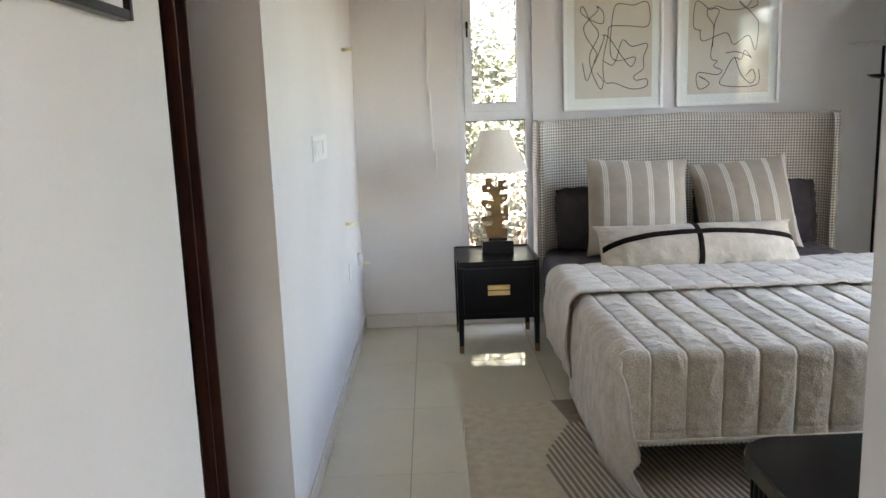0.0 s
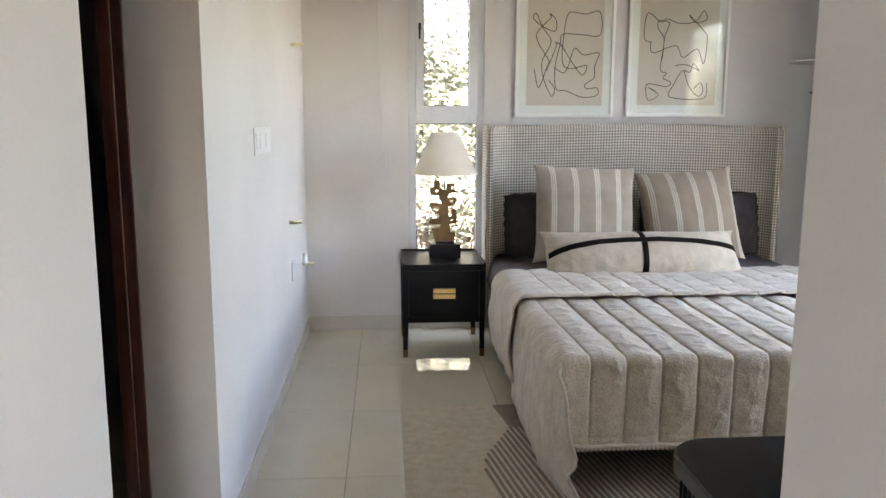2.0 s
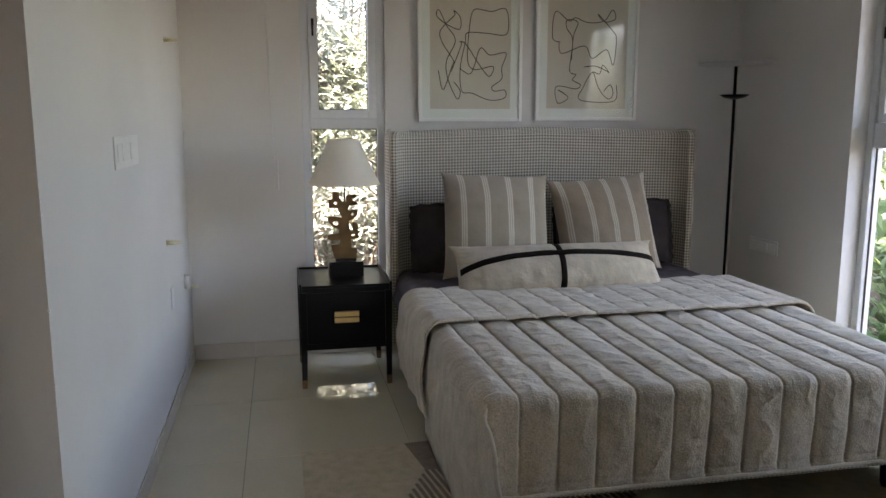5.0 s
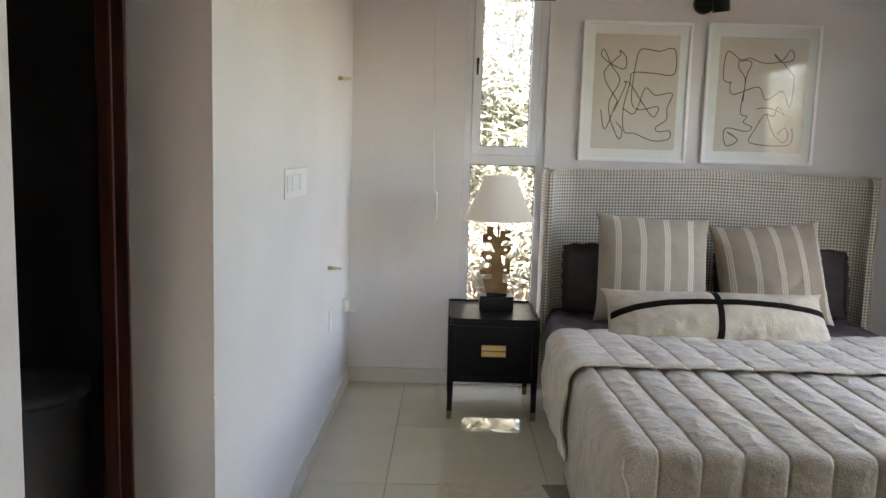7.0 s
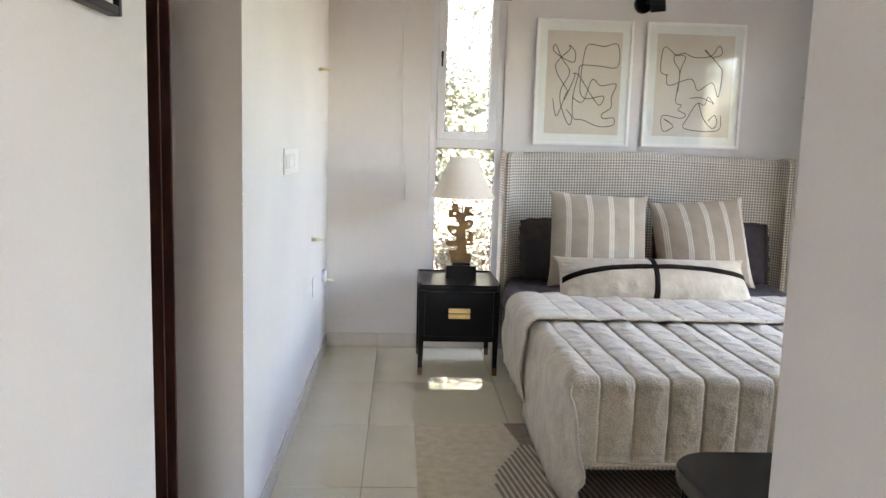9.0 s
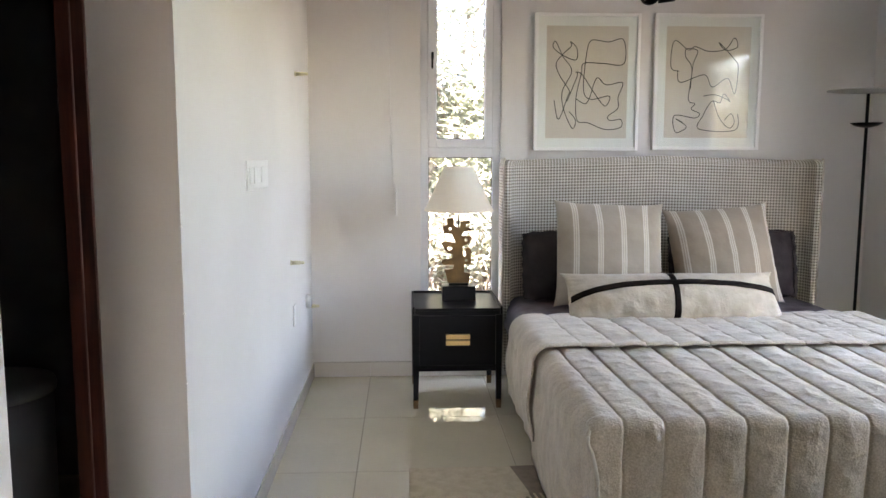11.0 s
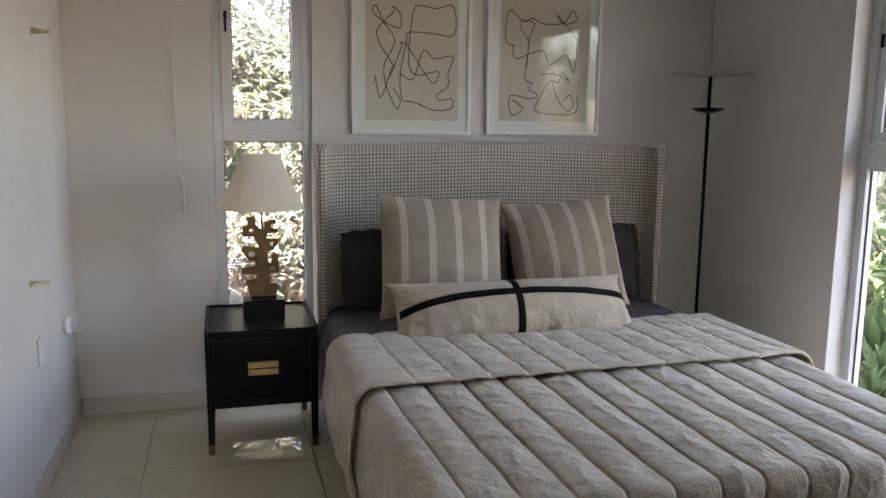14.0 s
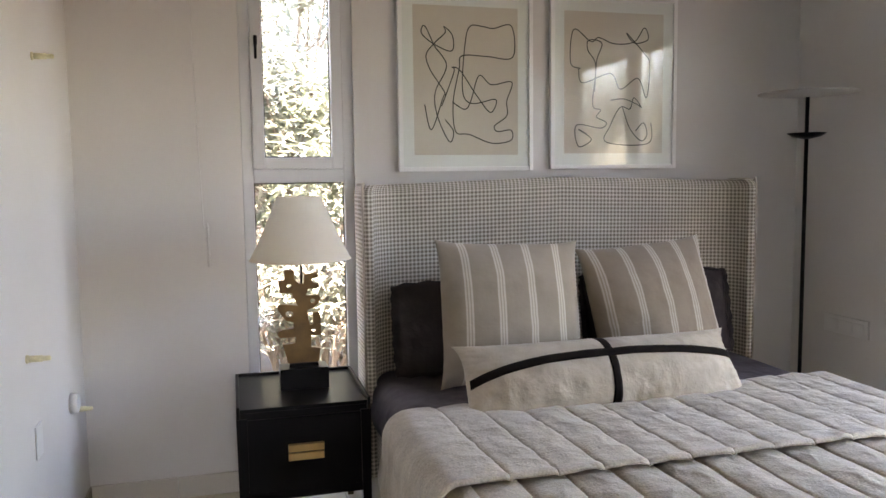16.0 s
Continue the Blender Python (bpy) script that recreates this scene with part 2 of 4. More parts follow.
LEAFPALE = leafy("pale_leaf", (0.315, 0.355, 0.325), (0.21, 0.25, 0.215), 0.45, 0.4)
HEDGE = leafy("hedge_leaf", (0.165, 0.200, 0.140), (0.27, 0.295, 0.245), 0.45, 0.4)
HEDGEPALE = leafy("pale_hedge_leaf", (0.305, 0.325, 0.290), (0.20, 0.225, 0.18), 0.45, 0.4)
STRAP = leafy("strap_leaf", (0.13, 0.215, 0.095), (0.18, 0.26, 0.13), 0.35, 0.4)
BROAD = leafy("broad_leaf", (0.115, 0.19, 0.105), (0.165, 0.24, 0.14), 0.4, 0.4)


# ---- mesh helpers ----
def part(name, bm, mat, parent=None, label="", smooth=False):
    me = bpy.data.meshes.new(name)
    bmesh.ops.recalc_face_normals(bm, faces=bm.faces[:])
    bm.to_mesh(me)
    bm.free()
    for mm in (mat if isinstance(mat, (list, tuple)) else [mat]):
        me.materials.append(mm)
    if smooth:
        for p in me.polygons:
            p.use_smooth = True
    ob = new(name, me)
    if parent is not None:
        ob.parent = parent
    if label:
        ob["label"] = label
    return ob


def thing(name, label, category, group="", kind=""):
    return tagged(new(name), label, category, group, kind)


def add_box(bm, lo, hi, bevel=0.0, seg=2, rot=None):
    lo, hi = Vector(lo), Vector(hi)
    c, d = (lo + hi) / 2, hi - lo
    m = Matrix.Translation(c) @ (rot or Matrix.Identity(4)) @ Matrix.Diagonal((*d, 1))
    r = bmesh.ops.create_cube(bm, size=1, matrix=m)
    if bevel:
        es = list({e for v in r["verts"] for e in v.link_edges})
        bmesh.ops.bevel(bm, geom=es, offset=bevel, segments=seg, affect="EDGES", profile=0.5)
    return bm


def box(lo, hi, bevel=0.0, seg=2, rot=None):
    return add_box(bmesh.new(), lo, hi, bevel, seg, rot)


def add_lathe(bm, profile, centre, seg=32, axis="z", close=True):
    """A turned shape: profile of (radius, height), round an axis through centre."""
    rings = []
    for r, h in profile:
        ring = []
        for i in range(seg):
            a = 2 * math.pi * i / seg
            p = (r * math.cos(a), r * math.sin(a), h)
            if axis == "x":
                p = (h, r * math.cos(a), r * math.sin(a))
            elif axis == "y":
                p = (r * math.cos(a), h, r * math.sin(a))
            ring.append(bm.verts.new(Vector(centre) + Vector(p)))
        rings.append(ring)
    for a, b in zip(rings, rings[1:]):
        for i in range(seg):
            bm.faces.new((a[i], a[(i + 1) % seg], b[(i + 1) % seg], b[i]))
    if close:
        bm.faces.new(rings[0][::-1])
        bm.faces.new(rings[-1])
    return bm


def lathe(profile, centre, seg=32, axis="z", close=True):
    return add_lathe(bmesh.new(), profile, centre, seg, axis, close)


def add_tube(bm, pts, radius, seg=8, taper=None):
    """A round bar along points; taper: the radius at the far end."""
    pts = [Vector(p) for p in pts]
    rings = []
    for i, p in enumerate(pts):
        d = (pts[min(i + 1, len(pts) - 1)] - pts[max(i - 1, 0)]).normalized()
        q = d.to_track_quat("Z", "Y")
        r = radius if taper is None else radius + (taper - radius) * i / (len(pts) - 1)
        rings.append([bm.verts.new(p + q @ Vector((r * math.cos(2 * math.pi * k / seg), r * math.sin(2 * math.pi * k / seg), 0))) for k in range(seg)])
    for a, b in zip(rings, rings[1:]):
        for k in range(seg):
            bm.faces.new((a[k], a[(k + 1) % seg], b[(k + 1) % seg], b[k]))
    bm.faces.new(rings[0][::-1])
    bm.faces.new(rings[-1])
    return bm


def spline(pts, n=8):
    """A smooth line through points."""
    v = [Vector(p) for p in pts]
    out = []
    for i in range(len(v) - 1):
        a, b, c, d = v[max(i - 1, 0)], v[i], v[i + 1], v[min(i + 2, len(v) - 1)]
        for k in range(n):
            t = k / n
            out.append(0.5 * ((2 * b) + (c - a) * t + (2 * a - 5 * b + 4 * c - d) * t * t + (3 * b - a - 3 * c + d) * t ** 3))
    return out + [v[-1]]


def add_sheet(bm, grid, uv=None, thick=0.0):
    """A sheet from rows of points; uv: the same rows of cloth coordinates; thick: offset of a second skin, with closed edges."""
    rows, cols = len(grid), len(grid[0])
    vs = [[bm.verts.new(p) for p in r] for r in grid]
    layer = bm.loops.layers.uv.verify() if uv else None
    made = []
    for i in range(rows - 1):
        for j in range(cols - 1):
            f = bm.faces.new((vs[i][j], vs[i][j + 1], vs[i + 1][j + 1], vs[i + 1][j]))
            made.append(f)
            if uv:
                for lp, (a, b) in zip(f.loops, ((i, j), (i, j + 1), (i + 1, j + 1), (i + 1, j))):
                    lp[layer].uv = uv[a][b]
    if thick:
        bm.normal_update()
        back = [[bm.verts.new(v.co - v.normal * thick) for v in r] for r in vs]
        for i in range(rows - 1):
            for j in range(cols - 1):
                f = bm.faces.new((back[i][j], back[i + 1][j], back[i + 1][j + 1], back[i][j + 1]))
                if uv:
                    for lp, (a, b) in zip(f.loops, ((i, j), (i + 1, j), (i + 1, j + 1), (i, j + 1))):
                        lp[layer].uv = uv[a][b]
        rim = [(0, j) for j in range(cols)] + [(i, cols - 1) for i in range(1, rows)] + [(rows - 1, j) for j in range(cols - 2, -1, -1)] + [(i, 0) for i in range(rows - 2, 0, -1)]
        for (a, b), (c, d) in zip(rim, rim[1:] + rim[:1]):
            f = bm.faces.new((vs[a][b], back[a][b], back[c][d], vs[c][d]))
            if uv:
                for lp, (p, q) in zip(f.loops, ((a, b), (a, b), (c, d), (c, d))):
                    lp[layer].uv = uv[p][q]
    return bm


def slab(axis, at, thick, u0, u1, z0, z1, holes=()):
    """A wall at right angles to x or y, from at to at + thick, over u0..u1 and z0..z1, with openings (u0, u1, z0, z1) that go through it."""
    us = sorted({u0, u1, *(h[0] for h in holes), *(h[1] for h in holes)})
    zs = sorted({z0, z1, *(h[2] for h in holes), *(h[3] for h in holes)})
    solid = {}
    for i in range(len(us) - 1):
        for j in range(len(zs) - 1):
            cu, cz = (us[i] + us[i + 1]) / 2, (zs[j] + zs[j + 1]) / 2
            solid[i, j] = not any(h[0] < cu < h[1] and h[2] < cz < h[3] for h in holes)
    bm = bmesh.new()
    cache = {}

    def vert(i, j, k):
        if (i, j, k) not in cache:
            w = at + thick * k
            cache[i, j, k] = bm.verts.new((w, us[i], zs[j]) if axis == "x" else (us[i], w, zs[j]))
        return cache[i, j, k]

    for (i, j), s in solid.items():
        if not s:
            continue
        for k in (0, 1):
            bm.faces.new((vert(i, j, k), vert(i + 1, j, k), vert(i + 1, j + 1, k), vert(i, j + 1, k)))
        for (di, dj), (a, b) in (((-1, 0), ((i, j), (i, j + 1))), ((1, 0), ((i + 1, j), (i + 1, j + 1))), ((0, -1), ((i, j), (i + 1, j))), ((0, 1), ((i, j + 1), (i + 1, j + 1)))):
            if not solid.get((i + di, j + dj), False):
                bm.faces.new((vert(*a, 0), vert(*b, 0), vert(*b, 1), vert(*a, 1)))
    return bm


# ---- the large structure ----
XL, XR, YN, YS, HIGH = -0.55, 3.01, 5.20, 0.915, 2.80
XC = 0.489                               # the corridor's east wall
DOOR = (1.446, 2.357, 0.0, 2.10)          # bathroom doorway in the west wall
WIN1 = (0.135, 0.634, 0.18, 2.55)        # narrow window in the north wall
WIN2 = (2.12, 4.105, -0.12, 2.42)         # wide window in the east wall


def structure(name, bm, mat, label, category):
    return tagged(part(name, bm, mat), label, category, kind="structure")


structure("wall_west", slab("x", XL - 0.28, 0.28, -5.0, YN, -0.15, HIGH, [(DOOR[0], DOOR[1], 0.0, DOOR[3])]), WALL, "off-white painted plaster wall with a doorway", "wall")
chip_wall = bpy.data.objects["wall_west"]
structure("wall_north", slab("y", YN, 0.10, XL - 0.28, XR + 0.12, -0.15, HIGH, [WIN1]), WALL, "off-white painted plaster wall with a narrow window", "wall")
structure("wall_east", slab("x", XR, 0.20, YS, YN, -0.15, HIGH, [WIN2]), WALL, "off-white painted plaster wall with a tall window", "wall")
structure("wall_south", slab("y", YS - 0.45, 0.45, XC, XR + 0.12, -0.15, HIGH), WALL, "off-white painted plaster wall", "wall")
# invented hall walls out of view; their openings let light into the corridor
structure("wall_hall_south", slab("y", -5.22, 0.22, XL - 0.28, XR + 0.12, -0.15, HIGH, [(-0.1, 0.7, 0.8, 2.1)]), HALLWARM, "unseen beige hall wall with an opening added for warm light", "wall")
structure("wall_hall_east", slab("x", XR, 0.12, -5.0, YS - 0.45, -0.15, HIGH, [(-3.5, -0.75, 0.3, 2.5)]), HALLWARM, "unseen beige hall wall with a wide opening added for daylight", "wall")
structure("wall_bath_north", slab("y", 3.7, 0.12, -2.7, XL - 0.28, -0.15, HIGH), BATH, "bathroom wall, coloured dark for the unlit room", "wall")
structure("wall_bath_west", slab("x", -2.82, 0.12, 0.7, 3.82, -0.15, HIGH), BATH, "bathroom wall, coloured dark for the unlit room", "wall")
structure("wall_bath_south", slab("y", 0.7, 0.12, -2.7, XL - 0.28, -0.15, HIGH), BATH, "bathroom wall, coloured dark for the unlit room", "wall")
# added sheet that carries the same gloom over the pale wall's bathroom side
structure("bath_lining", box((XL - 0.288, 2.40, 0.0), (XL - 0.282, 3.69, HIGH)), BATH, "dark lining added on the bathroom side of the wall", "wall")
# runs past the east and south walls as added eaves that block sun and sky
structure("ceiling", box((-2.9, -6.5, HIGH), (XR + 1.1, YN + 0.3, HIGH + 0.2)), CEIL, "plain white ceiling, with unseen eaves added to cut daylight", "ceiling")
floor = structure("floor", box((-2.9, -5.3, -0.16), (XR, YN + 0.09, -0.005)), GROUT, "cream polished floor tiles with thin dark joints", "floor")
structure("ground", slab("y", -300, 600, -300, 300, -0.30, -0.165), SOIL, "reddish garden soil under shrubs", "ground")


# ---- windows ----
def window(name, axis, at, lo, hi, z0, z1, rails, sashes, glass_at, label, fw=0.048, deep=0.07, s=0.052, proud=0.012):
    """An aluminium window. rails: heights (z0, z1) of cross bars; sashes: (u0, u1, z0, z1) of opening lights; glass fills what they leave."""
    w = tagged(new(name), label, "window", kind="structure")

    def bar(u0, u1, a, b, d0=0.0, d1=deep):
        x0, x1 = at + d0, at + d1
        return box((x0, u0, a), (x1, u1, b), 0.003, 1) if axis == "x" else box((u0, x0, a), (u1, x1, b), 0.003, 1)

    for u0, u1, a, b in ((lo, lo + fw, z0, z1), (hi - fw, hi, z0, z1), (lo + fw, hi - fw, z0, z0 + fw), (lo + fw, hi - fw, z1 - fw, z1)):
        part("window_frame", bar(u0, u1, a, b), ALU, w)
    for u0, u1, a, b in rails:
        part("window_frame", bar(u0, u1, a, b, 0.002, deep - 0.002), ALU, w)
    for u0, u1, a, b in sashes:
        sash = part("sash", bar(u0, u0 + s, a, b, -proud, 0.05), ALU, w, "white aluminium opening light")
        for q in ((u1 - s, u1, a, b), (u0 + s, u1 - s, a, a + s), (u0 + s, u1 - s, b - s, b)):
            part("sash_rail", bar(*q, -proud, 0.05), ALU, sash)
    for u0, u1, a, b in glass_at:
        g = part("pane", bar(u0, u1, a, b, 0.028, 0.034), GLASS, w, "clear glass pane")
        g.visible_shadow = False
        for q in ((u0, u0 + 0.005, a, b), (u1 - 0.005, u1, a, b), (u0 + 0.005, u1 - 0.005, a, a + 0.005), (u0 + 0.005, u1 - 0.005, b - 0.005, b)):
            part("gasket", bar(*q, 0.0255, 0.0365), GASKET, w)
    return w


w1 = window("window_1", "y", YN + 0.015, WIN1[0], WIN1[1], WIN1[2], WIN1[3], [(0.183, 0.586, 1.392, 1.452)], [(0.1835, 0.5855, 1.4525, 2.5015)],
            [(0.183, 0.586, 0.228, 1.392), (0.236, 0.533, 1.505, 2.449)], "narrow white aluminium window with a fixed lower pane")
part("window_handle", add_box(box((0.200, YN - 0.030, 1.99), (0.216, YN + 0.003, 2.03), 0.003), (0.201, YN - 0.034, 1.93), (0.213, YN - 0.020, 2.03), 0.003), BLACK, w1, "small dark window latch")
w2 = window("window_2", "x", XR + 0.098, WIN2[0], WIN2[1], WIN2[2], WIN2[3],
            [(2.166, 4.059, 1.305, 1.427), (3.12, 3.21, -0.074, 1.305), (3.12, 3.21, 1.427, 2.374)], [(3.212, 4.057, 1.429, 2.372), (2.168, 3.118, 1.429, 2.372)],
            [(3.21, 4.059, -0.074, 1.305), (2.166, 3.12, -0.074, 1.305), (3.258, 4.011, 1.475, 2.326), (2.214, 3.072, 1.475, 2.326)], "tall white aluminium garden window with opening upper lights", fw=0.046, s=0.046, proud=-0.012)
for y0, y1 in ((2.166, 3.118), (3.212, 4.059)):
    part("glazing_bead", box((XR + 0.110, y0, 1.292), (XR + 0.126, y1, 1.3045), 0.002, 1), ALU, w2)
part("window_latch", box((XR + 0.092, 4.022, 1.86), (XR + 0.1095, 4.040, 1.92), 0.003), BLACK, w2, "small dark window latch")


# ---- bathroom doorway: dark wooden frame in the west wall ----
door = tagged(new("door_1"), "dark brown wooden door frame of an open bathroom doorway", "door frame", kind="structure")
part("jamb", add_box(box((XL - 0.282, DOOR[1] - 0.010, 0), (XL - 0.214, DOOR[1] + 0.03, DOOR[3]), 0.003, 1), (XL - 0.282, DOOR[1] - 0.022, 0), (XL - 0.245, DOOR[1] - 0.010, DOOR[3] - 0.02), 0.002, 1), DOORWOOD, door)
part("jamb", box((XL - 0.282, DOOR[0] - 0.03, 0), (XL - 0.214, DOOR[0] + 0.010, DOOR[3]), 0.003, 1), DOORWOOD, door)
part("head", box((XL - 0.280, DOOR[0] + 0.010, DOOR[3] - 0.012), (XL - 0.215, DOOR[1] - 0.010, DOOR[3] + 0.03), 0.003, 1), DOORWOOD, door)


# ---- bed ----
BX0, BX1, BY0, BY1, TOP = 0.665, 2.485, 2.742, 5.10, 0.560


def skew(p):
    """The bed stands slightly askew and its foot is narrower than the headboard."""
    x, y, z = p
    k = max(0.0, min(1.1, (4.4 - y) / 1.74))
    t = (x - 0.628) / 1.894
    return Vector((x - k * (0.03 * (1 - t) + 0.165 * t), y, z))


def skewed(bm):
    for v in bm.verts:
        v.co = skew(v.co)
    return bm


bed = thing("bed", "upholstered double bed in small cream and grey check", "bed")


def headboard():
    x0, x1, yf, yb, zt = 0.623, 2.568, 4.924, 5.165, 1.392
    wing, deep, cur = 0.045, 5.075, 0.17
    prof = [(x0, yb), (x0, yf + 0.02), (x0 + 0.008, yf + 0.005), (x0 + wing / 2, yf), (x0 + wing - 0.006, yf + 0.006)]
    for i in range(13):
        a = math.pi / 2 * i / 12
        prof.append((x0 + wing + cur * (1 - math.cos(a)), yf + 0.012 + (deep - yf - 0.012) * math.sin(a)))
    left = prof[:]
    xm = (x0 + x1) / 2
    line = left + [(xm, deep - 0.004)] + [(2 * xm - x, y) for x, y in reversed(left)]
    heights = [0.10 + (zt - 0.04 - 0.10) * i / 30 for i in range(31)] + [zt - 0.04 + 0.04 * math.sin(math.pi / 2 * k / 5) for k in range(1, 6)]
    grid, uv, arc = [], [], [0.0]
    for (a, b), (c, d) in zip(line, line[1:]):
        arc.append(arc[-1] + math.hypot(c - a, d - b))
    for h in heights:
        k = max(0, (h - (zt - 0.04)) / 0.04)
        inset = 0.022 * (1 - math.sqrt(max(0, 1 - k * k)))
        row = []
        for x, y in line:
            dip = 0.012 * noise.noise((x * 2.2, h * 2.2, 3.1)) * (1 if yf + 0.05 < y < yb - 0.02 else 0.2)
            row.append((x + (inset if x < xm else -inset) * (1 if abs(x - xm) > 0.85 else 0), y + dip + inset * (y < yb - 0.05), h - 0.010 * math.cos((x - x0) / (x1 - x0) * math.pi * 2) * (h - 0.1)))
        grid.append(row)
        uv.append([(s, h + (0.05 * k)) for s in arc])
    bm = add_sheet(bmesh.new(), grid, uv)
    cols, rows = len(line), len(heights)
    layer = bm.loops.layers.uv.verify()
    bm.verts.ensure_lookup_table()
    top = [bm.verts[(rows - 1) * cols + j] for j in range(cols)]
    back = [bm.verts.new((v.co.x, yb, v.co.z - 0.004)) for v in top]
    for j in range(cols - 1):
        f = bm.faces.new((top[j], top[j + 1], back[j + 1], back[j]))
        for lp in f.loops:
            lp[layer].uv = (lp.vert.co.x, lp.vert.co.y)
    foot = [bm.verts.new((v.co.x, yb, 0.10)) for v in top]
    for j in range(cols - 1):
        f = bm.faces.new((back[j], back[j + 1], foot[j + 1], foot[j]))
        for lp in f.loops:
            lp[layer].uv = (lp.vert.co.x, lp.vert.co.z)
    return part("headboard", bm, GINGHAM, bed, "winged headboard in cream and grey check cloth", True)


headboard()
for px in (0.6225, 2.5685):                               # pale piping down the front edge of each wing
    sx = 1 if px < 1.5 else -1
    part("piping", add_tube(bmesh.new(), spline([(px, 4.937, 0.11), (px, 4.937, 0.8), (px, 4.937, 1.335), (px + 0.010 * sx, 4.952, 1.374), (px + 0.012 * sx, 5.02, 1.381), (px + 0.012 * sx, 5.15, 1.379)], 6), 0.0055, 7), TRIM, bed, "pale piping", True)


def uv_box(lo, hi, bevel):
    bm = box(lo, hi, bevel, 3)
    layer = bm.loops.layers.uv.verify()
    bm.normal_update()
    for f in bm.faces:
        for lp in f.loops:
            c = lp.vert.co
            lp[layer].uv = (c.y if abs(f.normal.x) > 0.7 else c.x, c.z if abs(f.normal.z) < 0.7 else c.y)
    return bm


part("rail", skewed(uv_box((BX0, BY0, 0.168), (BX1, BY0 + 0.05, 0.33), 0.012)), GINGHAM, bed)
part("rail", skewed(uv_box((BX0, BY0 + 0.052, 0.168), (BX0 + 0.05, BY1, 0.33), 0.012)), GINGHAM, bed)
part("rail", skewed(uv_box((BX1 - 0.05, BY0 + 0.052, 0.168), (BX1, BY1, 0.33), 0.012)), GINGHAM, bed)
part("slat_base", skewed(box((BX0 + 0.052, BY0 + 0.052, 0.20), (BX1 - 0.052, BY1, 0.30))), BLACK, bed)
for lx, ly in ((BX0 + 0.05, BY0 + 0.14), (BX1 - 0.05, BY0 + 0.14), (BX0 + 0.05, 4.9), (BX1 - 0.05, 4.9)):
    part("leg", skewed(lathe([(0.020, 0.0), (0.024, 0.02), (0.030, 0.115), (0.030, 0.20)], (lx, ly, 0.010), 12)), BLACK, bed, smooth=True)

mattress = tagged(part("mattress", skewed(box((BX0 + 0.01, BY0 + 0.02, 0.331), (BX1 - 0.01, 5.06, 0.52), 0.05, 4)), MATTRESS, smooth=True), "pale mattress lying in the bed frame", "mattress")


def rows_across(y, hang, lift, bulge, edge_drop=0.0):
    """Points across the bed at y: up the west side, over the top and down the east side."""
    x0, x1, r = 0.628 - bulge, 2.522 + bulge, 0.085
    zt = TOP + lift
    pts = []
    n = 14
    for i in range(n):                                   # west hang
        k = 1 - i / n
        d = r + (zt - r - hang) * k
        pts.append((x0 - 0.035 * math.sin(math.pi * min(1, k * 1.2)) * k, zt - d, 0.0))
    for i in range(6):
        a = math.pi / 2 * i / 6
        pts.append((x0 + r * (1 - math.cos(a)), zt - r + r * math.sin(a), 0.3 * i / 6))
    m = 500
    for i in range(m + 1):
        pts.append((x0 + r + (x1 - x0 - 2 * r) * i / m, zt, 1.0))
    for i in range(1, 7):
        a = math.pi / 2 * i / 6
        pts.append((x1 - r + r * math.sin(a), zt - r + r * math.cos(a), 0.3 * (1 - i / 6)))
    for i in range(1, n + 1):
        k = i / n
        d = r + (zt - r - hang) * k
        pts.append((x1 + 0.03 * math.sin(math.pi * min(1, k * 1.2)) * k, zt - d, 0.0))
    return pts


PITCH = 0.147


def seam_number(x, y, shift=0.0):
    """How many channels x lies east of the first seam; the seams lean a little along the bed."""
    return (x - 0.7575 + 0.047 * (y - 2.75) - shift) / PITCH


def puff(x, y, depth=0.020, shift=0.0):
    """The height of a quilted channel across x; the seams run along the bed and wander a little."""
    wander = 0.005 * noise.noise((x * 0.8, y * 3.0, 1.7)) + 0.002 * noise.noise((x * 3, y * 9.0, 5.7))
    s = seam_number(x + wander, y, shift)
    d = abs(s - round(s)) * PITCH if s > -0.4 else abs(s) * PITCH
    full = 0.85 + 0.6 * noise.noise((math.floor(s) * 3.1, y * 2.0, 2.9))
    dome = 0.42 * depth * full * (math.sin(math.pi * min(0.5, d / PITCH)) - 1) if s > 0 else 0.0
    return dome - 0.70 * depth * math.exp(-d / 0.0036)


def creases(x, y, amount=0.0046, shift=0.0):
    """Soft dents, and slanting folds that die out before the seams."""
    s = seam_number(x, y, shift)
    far = 2 * abs(s - round(s)) if s > -0.4 else 1.0
    fold = 1 - 3.0 * abs(noise.noise((x * 3.5 - y * 2.5, y * 6.5 + x * 4.5, 3.9)))
    ridge = 1 - 3.2 * abs(noise.noise((x * 7 + y * 3, y * 8 - x * 5, 8.3)))
    return amount * (noise.noise((x * 5, y * 5, 0.3)) + 0.5 * noise.noise((x * 13, y * 13, 4.3))) + amount * far * (1.1 * max(0.0, fold) ** 2 + 0.8 * max(0.0, ridge) ** 2)


FREE_EDGE = []


